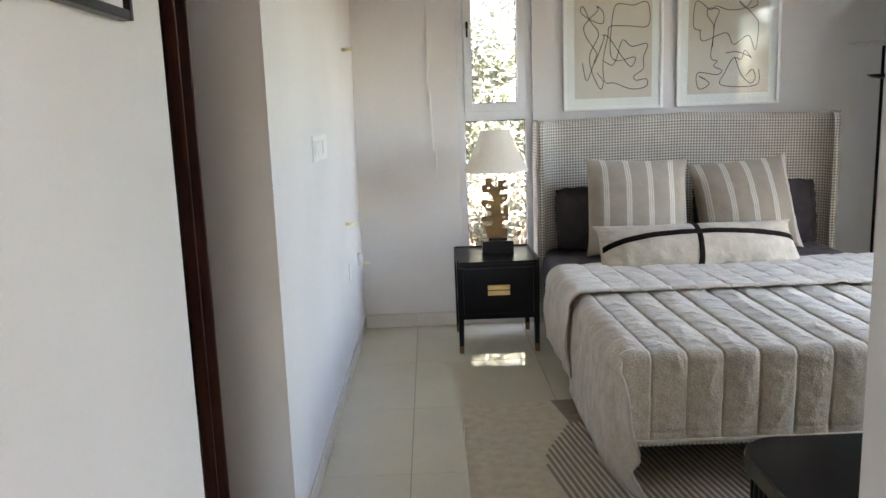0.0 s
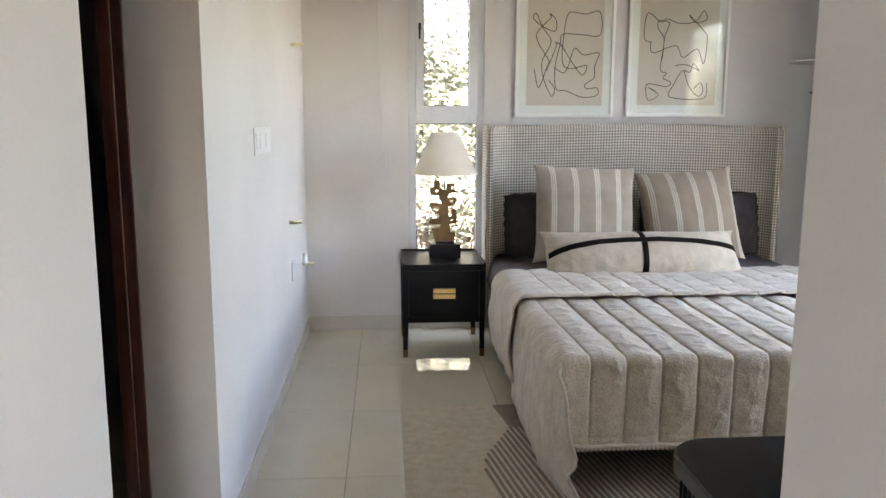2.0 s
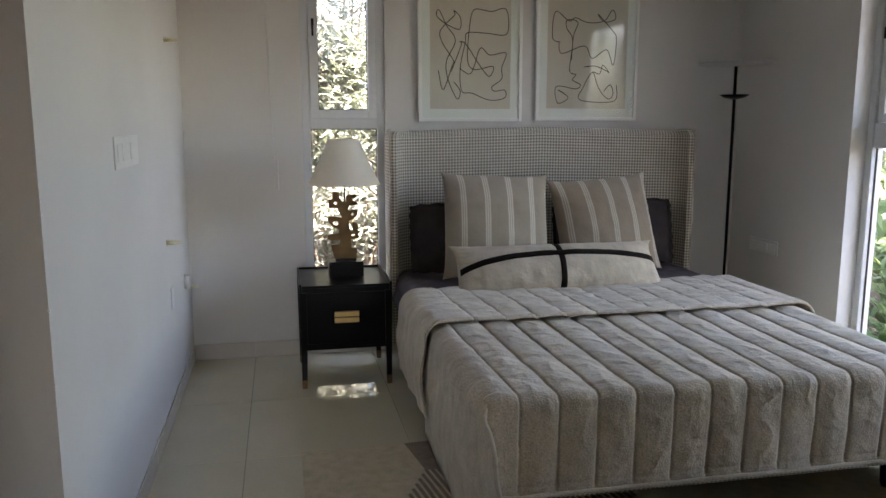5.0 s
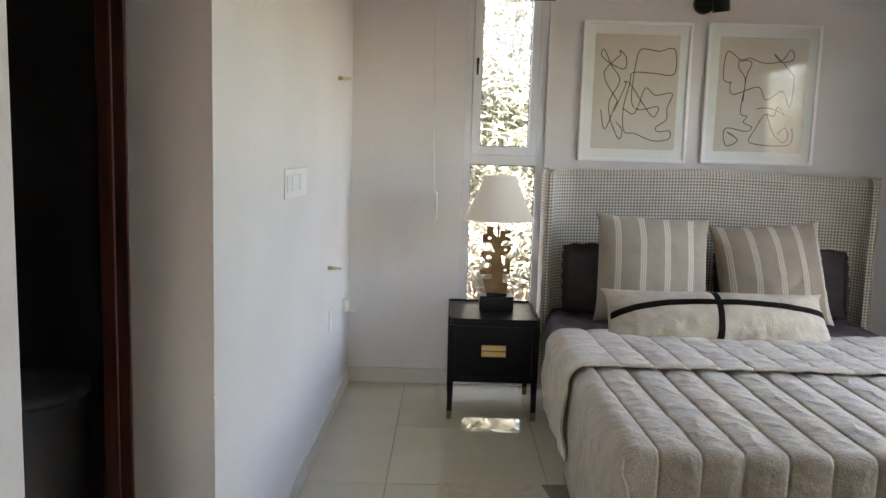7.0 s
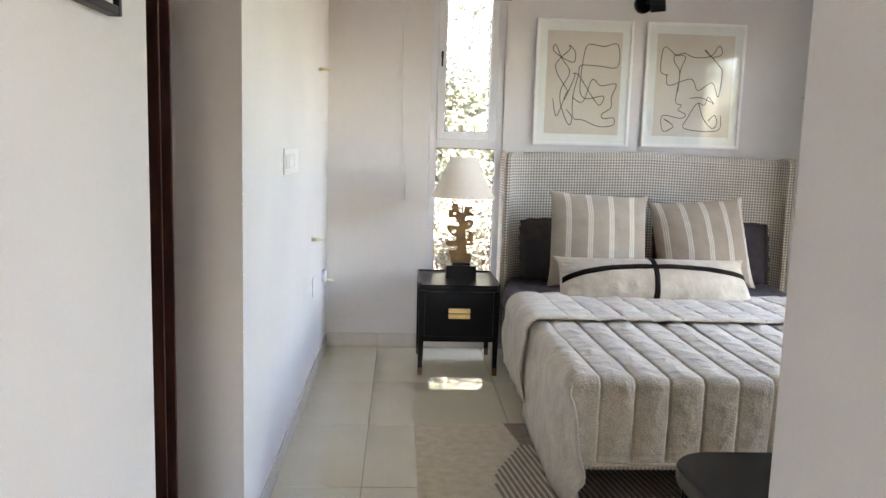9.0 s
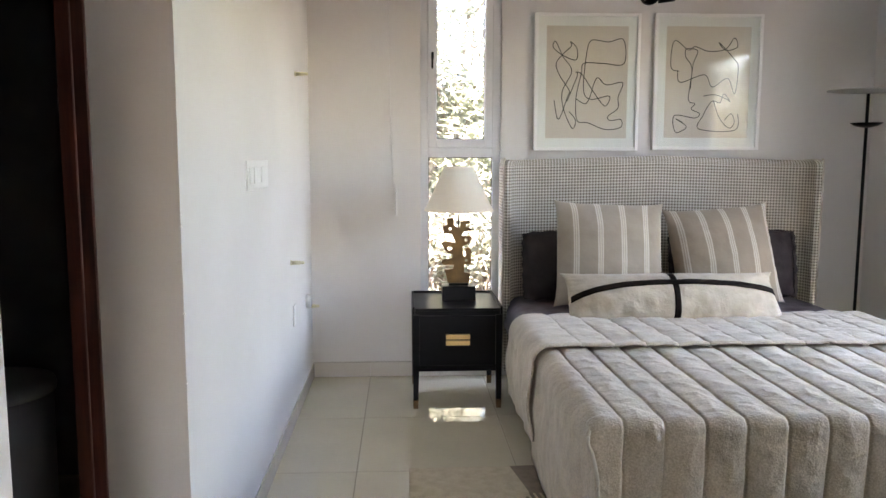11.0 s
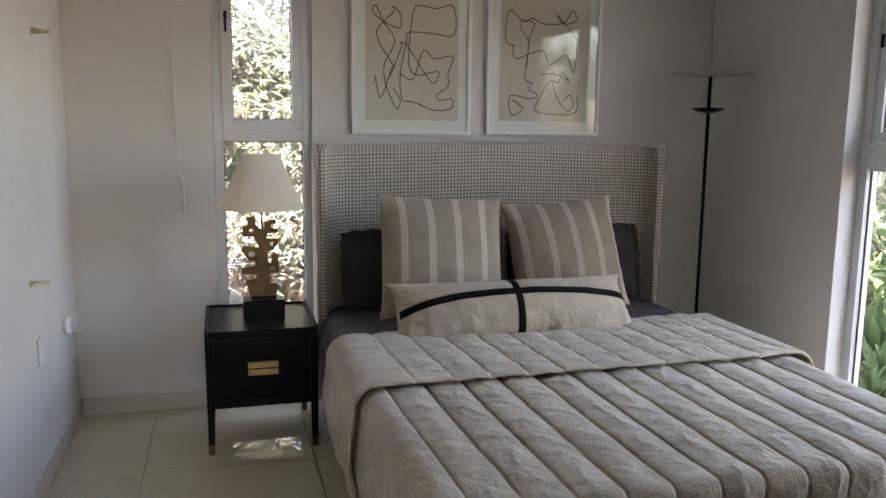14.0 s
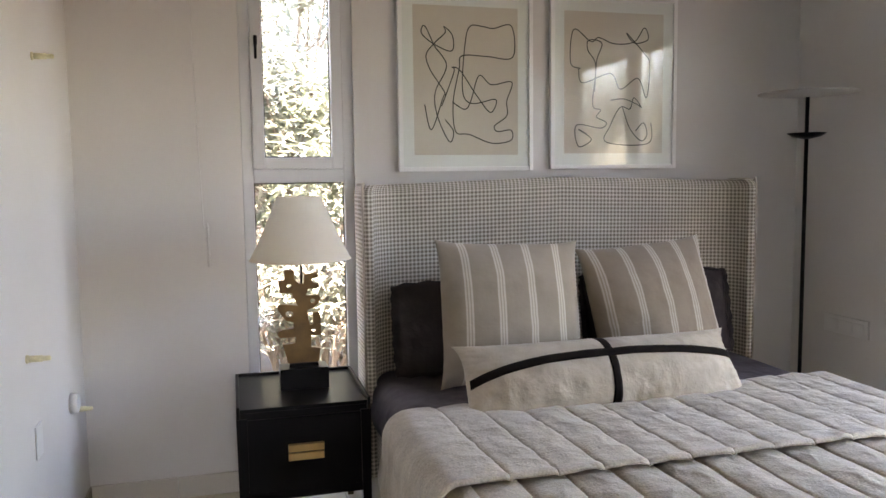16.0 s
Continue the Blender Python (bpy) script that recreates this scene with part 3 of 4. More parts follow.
def cover_sheet(bm, ys, hang, lift, bulge, front_roll, head_roll, flare, settle=0.0, thick=0.011):
    grid = []
    for y in ys:
        row = []
        drop = 0.0
        low = settle * (y - ys[-1]) / (ys[0] - ys[-1])
        flat = min(1.0, (0.45 if settle else 0.75) + (y - ys[-1]) / (0.07 if settle else 0.25))
        if front_roll and y < ys[-1] + front_roll:
            k = 1 - (y - ys[-1]) / front_roll
            drop = front_roll * (1 - math.sqrt(max(0, 1 - k * k)))
        if head_roll and y > ys[0] - head_roll:
            k = 1 - (ys[0] - y) / head_roll
            drop = max(drop, head_roll * (1 - math.sqrt(max(0, 1 - k * k))))
        for x, z, top in rows_across(y, hang, lift, bulge):
            down = max(0, TOP + lift - z)
            fy = y
            if flare:
                near = max(0, 1 - (y - ys[-1]) / 0.35)
                fy = y - flare * near ** 1.5 * min(1, down / 0.15) ** 0.7
            zz = z - low + (puff(x, y, 0.020, -0.045 if settle else 0.0) * top * flat + creases(x + (down if x > 1.5 else -down) * (1 - top), y) * (0.4 + 0.6 * top)) - drop * (1 if top else 0.3)
            xx = x + (0.012 * noise.noise((z * 4, y * 5, 2.2)) + 0.008 * noise.noise((z * 9, y * 13, 6.2))) * (1 - top) * min(1, down / 0.1)
            if top == 0:
                zz = max(0.016, zz)
                if flare > 0.1 and x < 1.5:
                    q = min(1, down / 0.53)
                    b = min(1.0, max(0.0, (q - 0.66) / 0.14))
                    xx += 0.17 * near ** 3 * (q ** 1.5 - 0.44 * b * b * (3 - 2 * b))
                if flare > 0.1 and x > 1.5:
                    xx += 0.10 * max(0, 1 - (y - ys[-1]) / 0.45) * min(1, down / 0.4)
            row.append(skew((xx, fy, zz)))
        grid.append(row)
    if flare > 0.1:
        FREE_EDGE.extend(grid[-1][:17])
    return add_sheet(bm, grid, None, thick)


def frange(a, b, n):
    return [a + (b - a) * i / n for i in range(n + 1)]


quilt = thing("quilt", "taupe velvet channel-quilted bedspread draped over the bed", "bedspread")
FOOT = 2.692
bm = bmesh.new()
cover_sheet(bm, frange(3.74, FOOT + 0.055, 108), 0.03, 0.0, 0.012, 0, 0, 0.165, 0.0, 0.0)
BEND = 0.044
path = [(FOOT + 0.055, TOP, 0.0)] + [(FOOT + BEND - BEND * math.sin(math.pi / 2 * i / 8), TOP - BEND * (1 - math.cos(math.pi / 2 * i / 8)), math.pi / 2 * i / 8) for i in range(9)]
path += [(FOOT + 0.020 * (i / 44) ** 1.5, TOP - BEND - (TOP - BEND - 0.206) * i / 44, math.pi / 2) for i in range(1, 45)]
XS = frange(0.640, 0.701, 14)[:-1] + [0.701 + (2.449 - 0.701) * j / 500 for j in range(501)] + frange(2.449, 2.512, 14)[1:]
grid = []
for i, (y, z, a) in enumerate(path):
    row = []
    for x in XS:
        hem = 1 if i < len(path) - 2 else 0.25
        down = max(0, TOP - BEND - z)
        p = puff(x, 2.7 - 0.5 * down, 0.017) * hem * min(1.0, 0.75 + down / 0.2) - 0.004 * math.exp(-((z - 0.242) / 0.005) ** 2) + creases(x, y - z) + 0.010 * min(1, down / 0.3) * noise.noise((x * 5, 1.2, z * 2))
        join = min(1.0, i / 8)                            # runs on from the top of the bed
        p = p * join + (0.75 * puff(x, FOOT + 0.055) + creases(x, FOOT + 0.055)) * (1 - join)
        edge = min(1, (x - 0.640) / 0.05, (2.512 - x) / 0.063)
        sink = (0.034 if x < 1.5 else 0.080) * (1 - math.sqrt(max(0, 1 - (1 - edge) ** 2)))
        row.append(skew((x, y - p * math.sin(a) + sink * math.sin(a) * 0.5, z + p * math.cos(a) - sink * math.cos(a))))
    grid.append(row)
add_sheet(bm, grid)
bmesh.ops.remove_doubles(bm, verts=bm.verts[:], dist=0.0006)
bmesh.ops.recalc_face_normals(bm, faces=bm.faces[:])
bmesh.ops.solidify(bm, geom=bm.faces[:], thickness=0.011)
part("bedspread", bm, QUILT, quilt, smooth=True)
bm = bmesh.new()
add_tube(bm, [skew((0.66 + (2.49 - 0.66) * i / 60, FOOT + 0.012 + 0.006 * noise.noise((i * 0.3, 0, 0)), 0.208 + 0.004 * noise.noise((i * 0.4, 1, 0)))) for i in range(61)], 0.008, 6)
part("hem", bm, QUILT, quilt, smooth=True)
edge = [p + Vector((0.004, -0.006, 0.004 * noise.noise((i * 0.6, 2, 0)))) for i, p in enumerate(spline(FREE_EDGE, 3))]
part("trim", add_tube(bmesh.new(), edge, 0.0055, 7), TRIM, quilt, "pale stitched edge", True)
bm = bmesh.new()
cover_sheet(bm, [4.385 - 0.05 * (i / 5) for i in range(6)] + frange(4.32, 3.625, 76) + [3.622 - 0.009 * (i / 6) for i in range(1, 7)], 0.155, 0.021, 0.030, 0.007, 0.04, 0.02, 0.021)
part("turned_back_fold", bm, QUILT, quilt, "turned-back top of the bedspread", True)

# the sheet over the mattress, seen between the spread and the headboard
grid = []
for y in frange(5.055, 3.9, 30):
    row = []
    for x, z, top in rows_across(y, 0.34, -0.028, -0.022):
        row.append((x + 0.006 * noise.noise((z * 9, y * 9, 1)) * (1 - top), y, z + 0.006 * noise.noise((x * 7, y * 9, 5)) * top))
    grid.append(row)
tagged(part("bed_sheet", add_sheet(bmesh.new(), grid, None, 0.004), SHEET, smooth=True), "charcoal fitted sheet on the mattress", "bed sheet")


# ---- cushions ----
def pillow_point(u, v, w, h, t, side, seed, flange=0.0, lean=0.0):
    c = 0.065 if not flange else 0.05
    x = w / 2 * u * (1 - c * (1 - abs(v) ** 4.5)) - lean * max(0.0, u) ** 2 * (v + 1) / 2
    z = h / 2 * v * (1 - c * (1 - abs(u) ** 4.5))
    if flange:                                          # soft rounded corners
        k = 1 - 0.07 * (u * v) ** 4
        x, z = x * k, z * k - 0.012 * (u * v) ** 4 * (v > 0)
    a, b = min(1, abs(u) / (1 - flange)), min(1, abs(v) / (1 - flange))
    k = (max(0, 1 - a ** 2.1) * max(0, 1 - b ** 2.1)) ** 0.56
    wrinkle = (0.011 * noise.noise((u * w * 5 + seed, v * h * 5, side)) + 0.005 * noise.noise((u * w * 16 + seed, v * h * 11, side + 3))) * k ** 0.4
    rim = max(abs(u), abs(v)) ** 6
    pucker = 0.006 * noise.noise((u * 13 + seed, v * 13, side * 2)) * rim * (1 if k > 0 else 0)
    if lean:                                            # gathers along the lower seam
        wrinkle += 0.016 * noise.noise((u * 15 + seed, v * 1.6, side)) * max(0.0, 0.3 - v) ** 1.3 * k ** 0.5
    y = -side * (t / 2 * k + wrinkle + pucker)
    if flange:
        out = max(0, (max(abs(u), abs(v)) - (1 - flange)) / flange)
        x += 0.0035 * out * math.sin(v * 21 + seed) * (1 if u > 0 else -1)
        z += 0.004 * out * math.sin(u * 24 + 2 * seed) * (1 if v > 0 else -1)
    if k == 0 and flange:
        y += 0.010 * math.sin(u * 23 + seed) * math.cos(v * 19) * max(0, (max(abs(u), abs(v)) - (1 - flange)) / flange)
    return Vector((x, y, z))


def pillow(name, w, h, t, mat, m, label, category, seed=0.0, flange=0.0, n=34, bands=None, phase=0.31, lean=0.0):
    bm = bmesh.new()
    for side in (1, -1):
        grid, uv = [], []
        for i in range(n + 1):
            v = math.sin((2 * i / n - 1) * math.pi / 2)
            row, ur = [], []
            for j in range(n + 1):
                u = math.sin((2 * j / n - 1) * math.pi / 2)
                row.append(pillow_point(u, v, w, h, t, side, seed, flange, lean))
                ur.append((u * w / 2 + phase, v * h / 2))
            grid.append(row)
            uv.append(ur)
        add_sheet(bm, grid, uv)
    bmesh.ops.remove_doubles(bm, verts=bm.verts[:], dist=0.0008)
    if not bands:
        ob = tagged(part(name, bm, mat, smooth=True), label, category)
        ob.matrix_world = m
        return ob
    e = thing(name, label, category)
    part("cover", bm, mat, e, smooth=True)
    for curve in bands:
        grid = []
        for k in range(61):
            f = k / 60
            row = []
            for q in (-1, -0.4, 0.4, 1):
                u, v = curve(f, q)
                p = pillow_point(u, v, w, h, t, 1, seed, 0.0, lean)
                row.append(p + Vector((0, -0.0035, 0)))
            grid.append(row)
        part("ribbon", add_sheet(bmesh.new(), grid, None, 0.002), BAND, e, "dark brown ribbon", True)
    e.matrix_world = m
    return e


pillow("pillow", 0.84, 0.44, 0.17, PILLOW, pose(1.135, 4.915, 0.750, -12, 0, 0), "charcoal pillow with a ruffled edge against the headboard", "pillow", 1.0, 0.10)
pillow("pillow", 0.84, 0.44, 0.17, PILLOW, pose(2.025, 4.915, 0.755, -12, 0, 0), "charcoal pillow with a ruffled edge against the headboard", "pillow", 5.0, 0.10)
pillow("cushion", 0.635, 0.62, 0.23, STRIPED, pose(1.195, 4.67, 0.845, -17, 2, -2), "square grey linen cushion with pale woven stripes", "cushion", 2.0, phase=0.355)
pillow("cushion", 0.635, 0.60, 0.23, STRIPEDDIM, pose(1.865, 4.69, 0.83, -19, -4, 3), "square grey linen cushion with pale stripes, tilted", "cushion", 7.0, phase=0.260)
pillow("bolster_cushion", 1.235, 0.325, 0.30, CREAM, pose(1.470, 4.322, 0.634, -26, 0, 0), "long cream lumbar cushion crossed by dark ribbons", "cushion", 3.0, lean=0.075, n=72,
       bands=[lambda f, q: (-0.985 + 1.97 * f, (0.46 - (0.42 * abs(2 * f - 1) ** 3.2 if f < 0.5 else 0.22 * (2 * f - 1) ** 2)) + 0.105 * q), lambda f, q: (-0.075 + 0.027 * q, -0.97 + 1.94 * f)])


# ---- bedside table ----
def bedside():
    n = thing("bedside_table", "black lacquered bedside table with one drawer and brass feet", "bedside table")
    x0, x1, y0, y1, zb, zt = 0.074, 0.570, 4.522, 5.045, 0.225, 0.578
    bm = bmesh.new()
    add_box(bm, (x0 + 0.012, y0 + 0.014, zb + 0.027), (x1 - 0.012, y1 - 0.012, zt - 0.026), 0.003)
    part("body", bm, BLACK, n)
    part("top", box((x0 + 0.012, y0 + 0.002, zt - 0.025), (x1 - 0.012, y1 - 0.013, zt - 0.010), 0.003), BLACK, n)
    bm = bmesh.new()
    add_box(bm, (x0, y0, zt - 0.045), (x0 + 0.011, y1, zt), 0.002)
    add_box(bm, (x1 - 0.011, y0, zt - 0.045), (x1, y1, zt), 0.002)
    add_box(bm, (x0 + 0.0115, y1 - 0.012, zt - 0.045), (x1 - 0.0115, y1, zt + 0.001), 0.002)
    part("rim", bm, BLACK, n)
    d = part("drawer", box((x0 + 0.038, y0 + 0.002, zb + 0.022), (x1 - 0.038, y0 + 0.0135, zt - 0.052), 0.002), BLACK, n)
    bm = bmesh.new()
    add_box(bm, (0.257, y0 - 0.020, 0.3985), (0.389, y0 + 0.0015, 0.425), 0.002)
    add_box(bm, (0.257, y0 - 0.012, 0.363), (0.389, y0 + 0.0015, 0.3900), 0.002)
    part("handle", bm, BRASS, d, "brushed brass pull")
    part("apron", box((x0 + 0.03, y0 + 0.006, zb - 0.012), (x1 - 0.03, y0 + 0.03, zb + 0.0265), 0.002), BLACK, n)
    for ax in (x0 + 0.013, x1 - 0.029):
        part("apron", box((ax, y0 + 0.04, zb - 0.006), (ax + 0.016, y1 - 0.05, zb + 0.0265), 0.002), BLACK, n)
    for cx, sx in ((x0 + 0.0185, -1), (x1 - 0.0185, 1)):
        for cy in (y0 + 0.020, y1 - 0.022):
            bm = bmesh.new()
            add_tube(bm, [(cx, cy, zt - 0.046), (cx, cy, zb), (cx + sx * 0.002, cy, 0.048)], 0.0275, 4, 0.0200)
            bmesh.ops.rotate(bm, verts=bm.verts, cent=(cx, cy, 0), matrix=Matrix.Rotation(math.pi / 4, 3, "Z"))
            leg = part("leg", bm, BLACK, n)
            bm = bmesh.new()
            add_tube(bm, [(cx + sx * 0.002, cy, 0.050), (cx + sx * 0.002, cy, 0.0)], 0.0212, 4, 0.0180)
            bmesh.ops.rotate(bm, verts=bm.verts, cent=(cx + sx * 0.002, cy, 0), matrix=Matrix.Rotation(math.pi / 4, 3, "Z"))
            part("foot_cap", bm, OLDBRASS, leg, "brass foot cap")


bedside()


# ---- table lamp ----
def table_lamp():
    n = thing("table_lamp", "table lamp with a pierced brass figure and cream shade", "table lamp")
    cx, cy, z = 0.345, 4.80, 0.568
    part("base", box((cx - 0.096, cy - 0.055, z), (cx + 0.096, cy + 0.055, z + 0.085), 0.003), BLACK, n)
    part("collar", box((cx - 0.058, cy - 0.030, z + 0.0855), (cx + 0.058, cy + 0.030, z + 0.100), 0.002), BLACK, n)
    bm = bmesh.new()
    zz = z + 0.100

    def plate(pts, thick, eye=None):
        """A flat cut-out piece, thick to either side; eye: (x, z, half width, half height) of an oval hole through it."""
        loops = [[(px, pz) for px, pz in pts]]
        if eye:
            loops.append([(eye[0] + eye[2] * math.cos(k * math.pi / 8), eye[1] + eye[3] * math.sin(k * math.pi / 8)) for k in range(16)])
        sides = []
        for yy in (cy - thick, cy + thick):
            rings = [[bm.verts.new((cx + px, yy, zz + pz)) for px, pz in lp] for lp in loops]
            edges = [bm.edges.new((r[k], r[(k + 1) % len(r)])) for r in rings for k in range(len(r))]
            bmesh.ops.triangle_fill(bm, edges=edges, use_beauty=True)
            sides.append(rings)
        for a, b in zip(*sides):
            for k in range(len(a)):
                m = (k + 1) % len(a)
                bm.faces.new((a[k], b[k], b[m], a[m]))

    plate([(-0.062, 0.0), (0.060, 0.0), (0.067, 0.055), (0.032, 0.061), (-0.028, 0.084), (-0.046, 0.080), (-0.082, 0.078)], 0.0140)                    # pot
    plate([(-0.035, 0.074), (0.032, 0.058), (0.032, 0.15), (0.026, 0.165), (0.020, 0.211), (0.015, 0.273), (0.026, 0.298), (0.011, 0.321), (-0.012, 0.321), (-0.042, 0.285), (-0.017, 0.232), (-0.030, 0.20), (-0.036, 0.15), (-0.028, 0.10)], 0.0136)
    plate([(-0.026, 0.106), (-0.092, 0.106), (-0.100, 0.116), (-0.097, 0.131), (-0.084, 0.137), (-0.030, 0.144)], 0.0132)                             # low west arm
    plate([(-0.028, 0.161), (-0.046, 0.171), (-0.064, 0.173), (-0.080, 0.192), (-0.097, 0.2185), (-0.097, 0.235), (-0.080, 0.241), (-0.046, 0.237), (-0.010, 0.230)], 0.0128, (-0.0516, 0.201, 0.0155, 0.013))
    plate([(-0.036, 0.285), (-0.088, 0.287), (-0.091, 0.334), (-0.068, 0.337), (-0.067, 0.378), (-0.030, 0.376), (-0.029, 0.340), (-0.008, 0.319)], 0.0124, (-0.050, 0.314, 0.0100, 0.0085))
    plate([(0.008, 0.312), (0.011, 0.357), (0.064, 0.363), (0.065, 0.346), (0.040, 0.340), (0.042, 0.326), (0.070, 0.317), (0.071, 0.302), (0.020, 0.298)], 0.0120)
    plate([(0.010, 0.273), (0.070, 0.272), (0.073, 0.256), (0.064, 0.2375), (0.045, 0.2215), (0.015, 0.211)], 0.0116, (0.0425, 0.250, 0.0100, 0.0090))
    plate([(0.026, 0.108), (0.073, 0.1085), (0.072, 0.188), (0.064, 0.203), (0.0485, 0.205), (0.041, 0.196), (0.0425, 0.156), (0.028, 0.152)], 0.0112, (0.0440, 0.1305, 0.0095, 0.0075))
    part("figure", bm, OLDBRASS, n, "pierced brass cut-out figure")
    part("stem", add_tube(bmesh.new(), [(cx, cy, zz + 0.28), (cx, cy, z + 0.72)], 0.0045, 8), BLACK, n, smooth=True)
    bm = bmesh.new()
    seg = 72
    zb0, zt0 = 1.088, 1.337
    rows = []
    for k in range(7):
        rad, h = 0.200 + (0.087 - 0.200) * k / 6 - 0.004 * math.sin(math.pi * k / 6), zb0 + (zt0 - zb0) * k / 6
        rows.append([bm.verts.new((cx + (rad + 0.0008 * math.sin(i * 2.8)) * math.cos(2 * math.pi * i / seg), cy + (rad + 0.0008 * math.sin(i * 2.8)) * math.sin(2 * math.pi * i / seg), h + (0.0025 * math.sin(i * 0.9) if k == 6 else 0.0))) for i in range(seg)])
    for a, b in zip(rows, rows[1:]):
        for i in range(seg):
            bm.faces.new((a[i], a[(i + 1) % seg], b[(i + 1) % seg], b[i]))
    for rad, h in ((0.200, zb0), (0.087, zt0)):
        add_tube(bm, [(cx + rad * math.cos(2 * math.pi * i / 48), cy + rad * math.sin(2 * math.pi * i / 48), h) for i in range(49)], 0.0022, 6)
    sh = part("shade", bm, SHADE, n, "cream linen tapered shade", True)
    part("spider", add_tube(add_tube(bmesh.new(), [(cx - 0.085, cy, zt0 - 0.02), (cx + 0.085, cy, zt0 - 0.02)], 0.002, 6), [(cx, cy - 0.085, zt0 - 0.02), (cx, cy + 0.085, zt0 - 0.02)], 0.002, 6), BRASS, sh)


table_lamp()


# ---- floor lamp ----
lamp = thing("floor_lamp", "slim black floor lamp with a pale glass disc on top", "floor lamp")
LX, LY = 2.735, 4.80
part("base", lathe([(0.13, 0.0), (0.13, 0.012), (0.11, 0.020), (0.012, 0.024)], (LX, LY, 0.0), 40), BLACK, lamp, smooth=False)
part("pole", add_tube(bmesh.new(), [(LX, LY, 0.02), (LX, LY, 1.765)], 0.0095, 12), BLACK, lamp, smooth=True)
part("dish", lathe([(0.012, -0.022), (0.06, -0.012), (0.086, 0.004), (0.086, 0.007), (0.012, -0.004)], (LX, LY, 1.590), 40), BLACK, lamp, smooth=True)
part("disc", lathe([(0.01, 0.006), (0.20, 0.014), (0.222, 0.018), (0.222, 0.0205), (0.01, 0.014)], (LX, LY, 1.765), 48), FROST, lamp, "thin pale glass disc", True)


# ---- framed prints ----
def art_line(bm, pts, at, w, h, y):
    for seg in pts:
        line = spline([(at[0] + u * w, y, at[1] + (1 - v) * h) for u, v in seg], 7)
        prev = None
        for i, p in enumerate(line):
            d = (line[min(i + 1, len(line) - 1)] - line[max(i - 1, 0)]).normalized()
            q = Vector((-d.z, 0, d.x)) * 0.0026
            cur = (bm.verts.new(p + q), bm.verts.new(p - q))
            if prev:
                bm.faces.new((prev[0], cur[0], cur[1], prev[1]))
            prev = cur


ART1 = [[(0.10, 0.66), (0.16, 0.83), (0.27, 0.62), (0.29, 0.58), (0.22, 0.50), (0.15, 0.42), (0.12, 0.33), (0.20, 0.25), (0.30, 0.18), (0.29, 0.14), (0.37, 0.20), (0.36, 0.30), (0.20, 0.26), (0.08, 0.19), (0.11, 0.14), (0.20, 0.27), (0.31, 0.40), (0.20, 0.58), (0.22, 0.74), (0.33, 0.91), (0.37, 0.84), (0.29, 0.76)],
        [(0.26, 0.67), (0.38, 0.44), (0.36, 0.41), (0.44, 0.43), (0.60, 0.60), (0.73, 0.71), (0.78, 0.62), (0.55, 0.65), (0.46, 0.56), (0.49, 0.24), (0.54, 0.13), (0.66, 0.13), (0.76, 0.14), (0.94, 0.12), (0.95, 0.33), (0.70, 0.33), (0.46, 0.33), (0.43, 0.42), (0.37, 0.64), (0.39, 0.84), (0.52, 0.86), (0.74, 0.92), (0.93, 0.90), (0.93, 0.83), (0.80, 0.84), (0.77, 0.80), (0.89, 0.73), (0.89, 0.63), (0.94, 0.50), (0.74, 0.52), (0.62, 0.46), (0.54, 0.63), (0.48, 0.69), (0.36, 0.64)]]
ART2 = [[(0.22, 0.86), (0.14, 0.83), (0.27, 0.90), (0.14, 0.95), (0.12, 0.80), (0.36, 0.82), (0.42, 0.78), (0.32, 0.74), (0.36, 0.69), (0.28, 0.65), (0.31, 0.38), (0.23, 0.27), (0.24, 0.20), (0.37, 0.22), (0.32, 0.34), (0.30, 0.56)],
        [(0.16, 0.40), (0.06, 0.36), (0.09, 0.13), (0.26, 0.21), (0.34, 0.18), (0.50, 0.22), (0.70, 0.20), (0.80, 0.10), (0.84, 0.18), (0.70, 0.21), (0.62, 0.14), (0.80, 0.28), (0.86, 0.36), (0.83, 0.60), (0.74, 0.46), (0.56, 0.54), (0.46, 0.43), (0.18, 0.50), (0.14, 0.40)],
        [(0.46, 0.62), (0.60, 0.61), (0.74, 0.65), (0.78, 0.67), (0.70, 0.60), (0.66, 0.68), (0.56, 0.67), (0.46, 0.80), (0.42, 0.92), (0.85, 0.93), (0.88, 0.78)], [(0.58, 0.66), (0.66, 0.82), (0.78, 0.91), (0.84, 0.86), (0.80, 0.78), (0.72, 0.84)]]


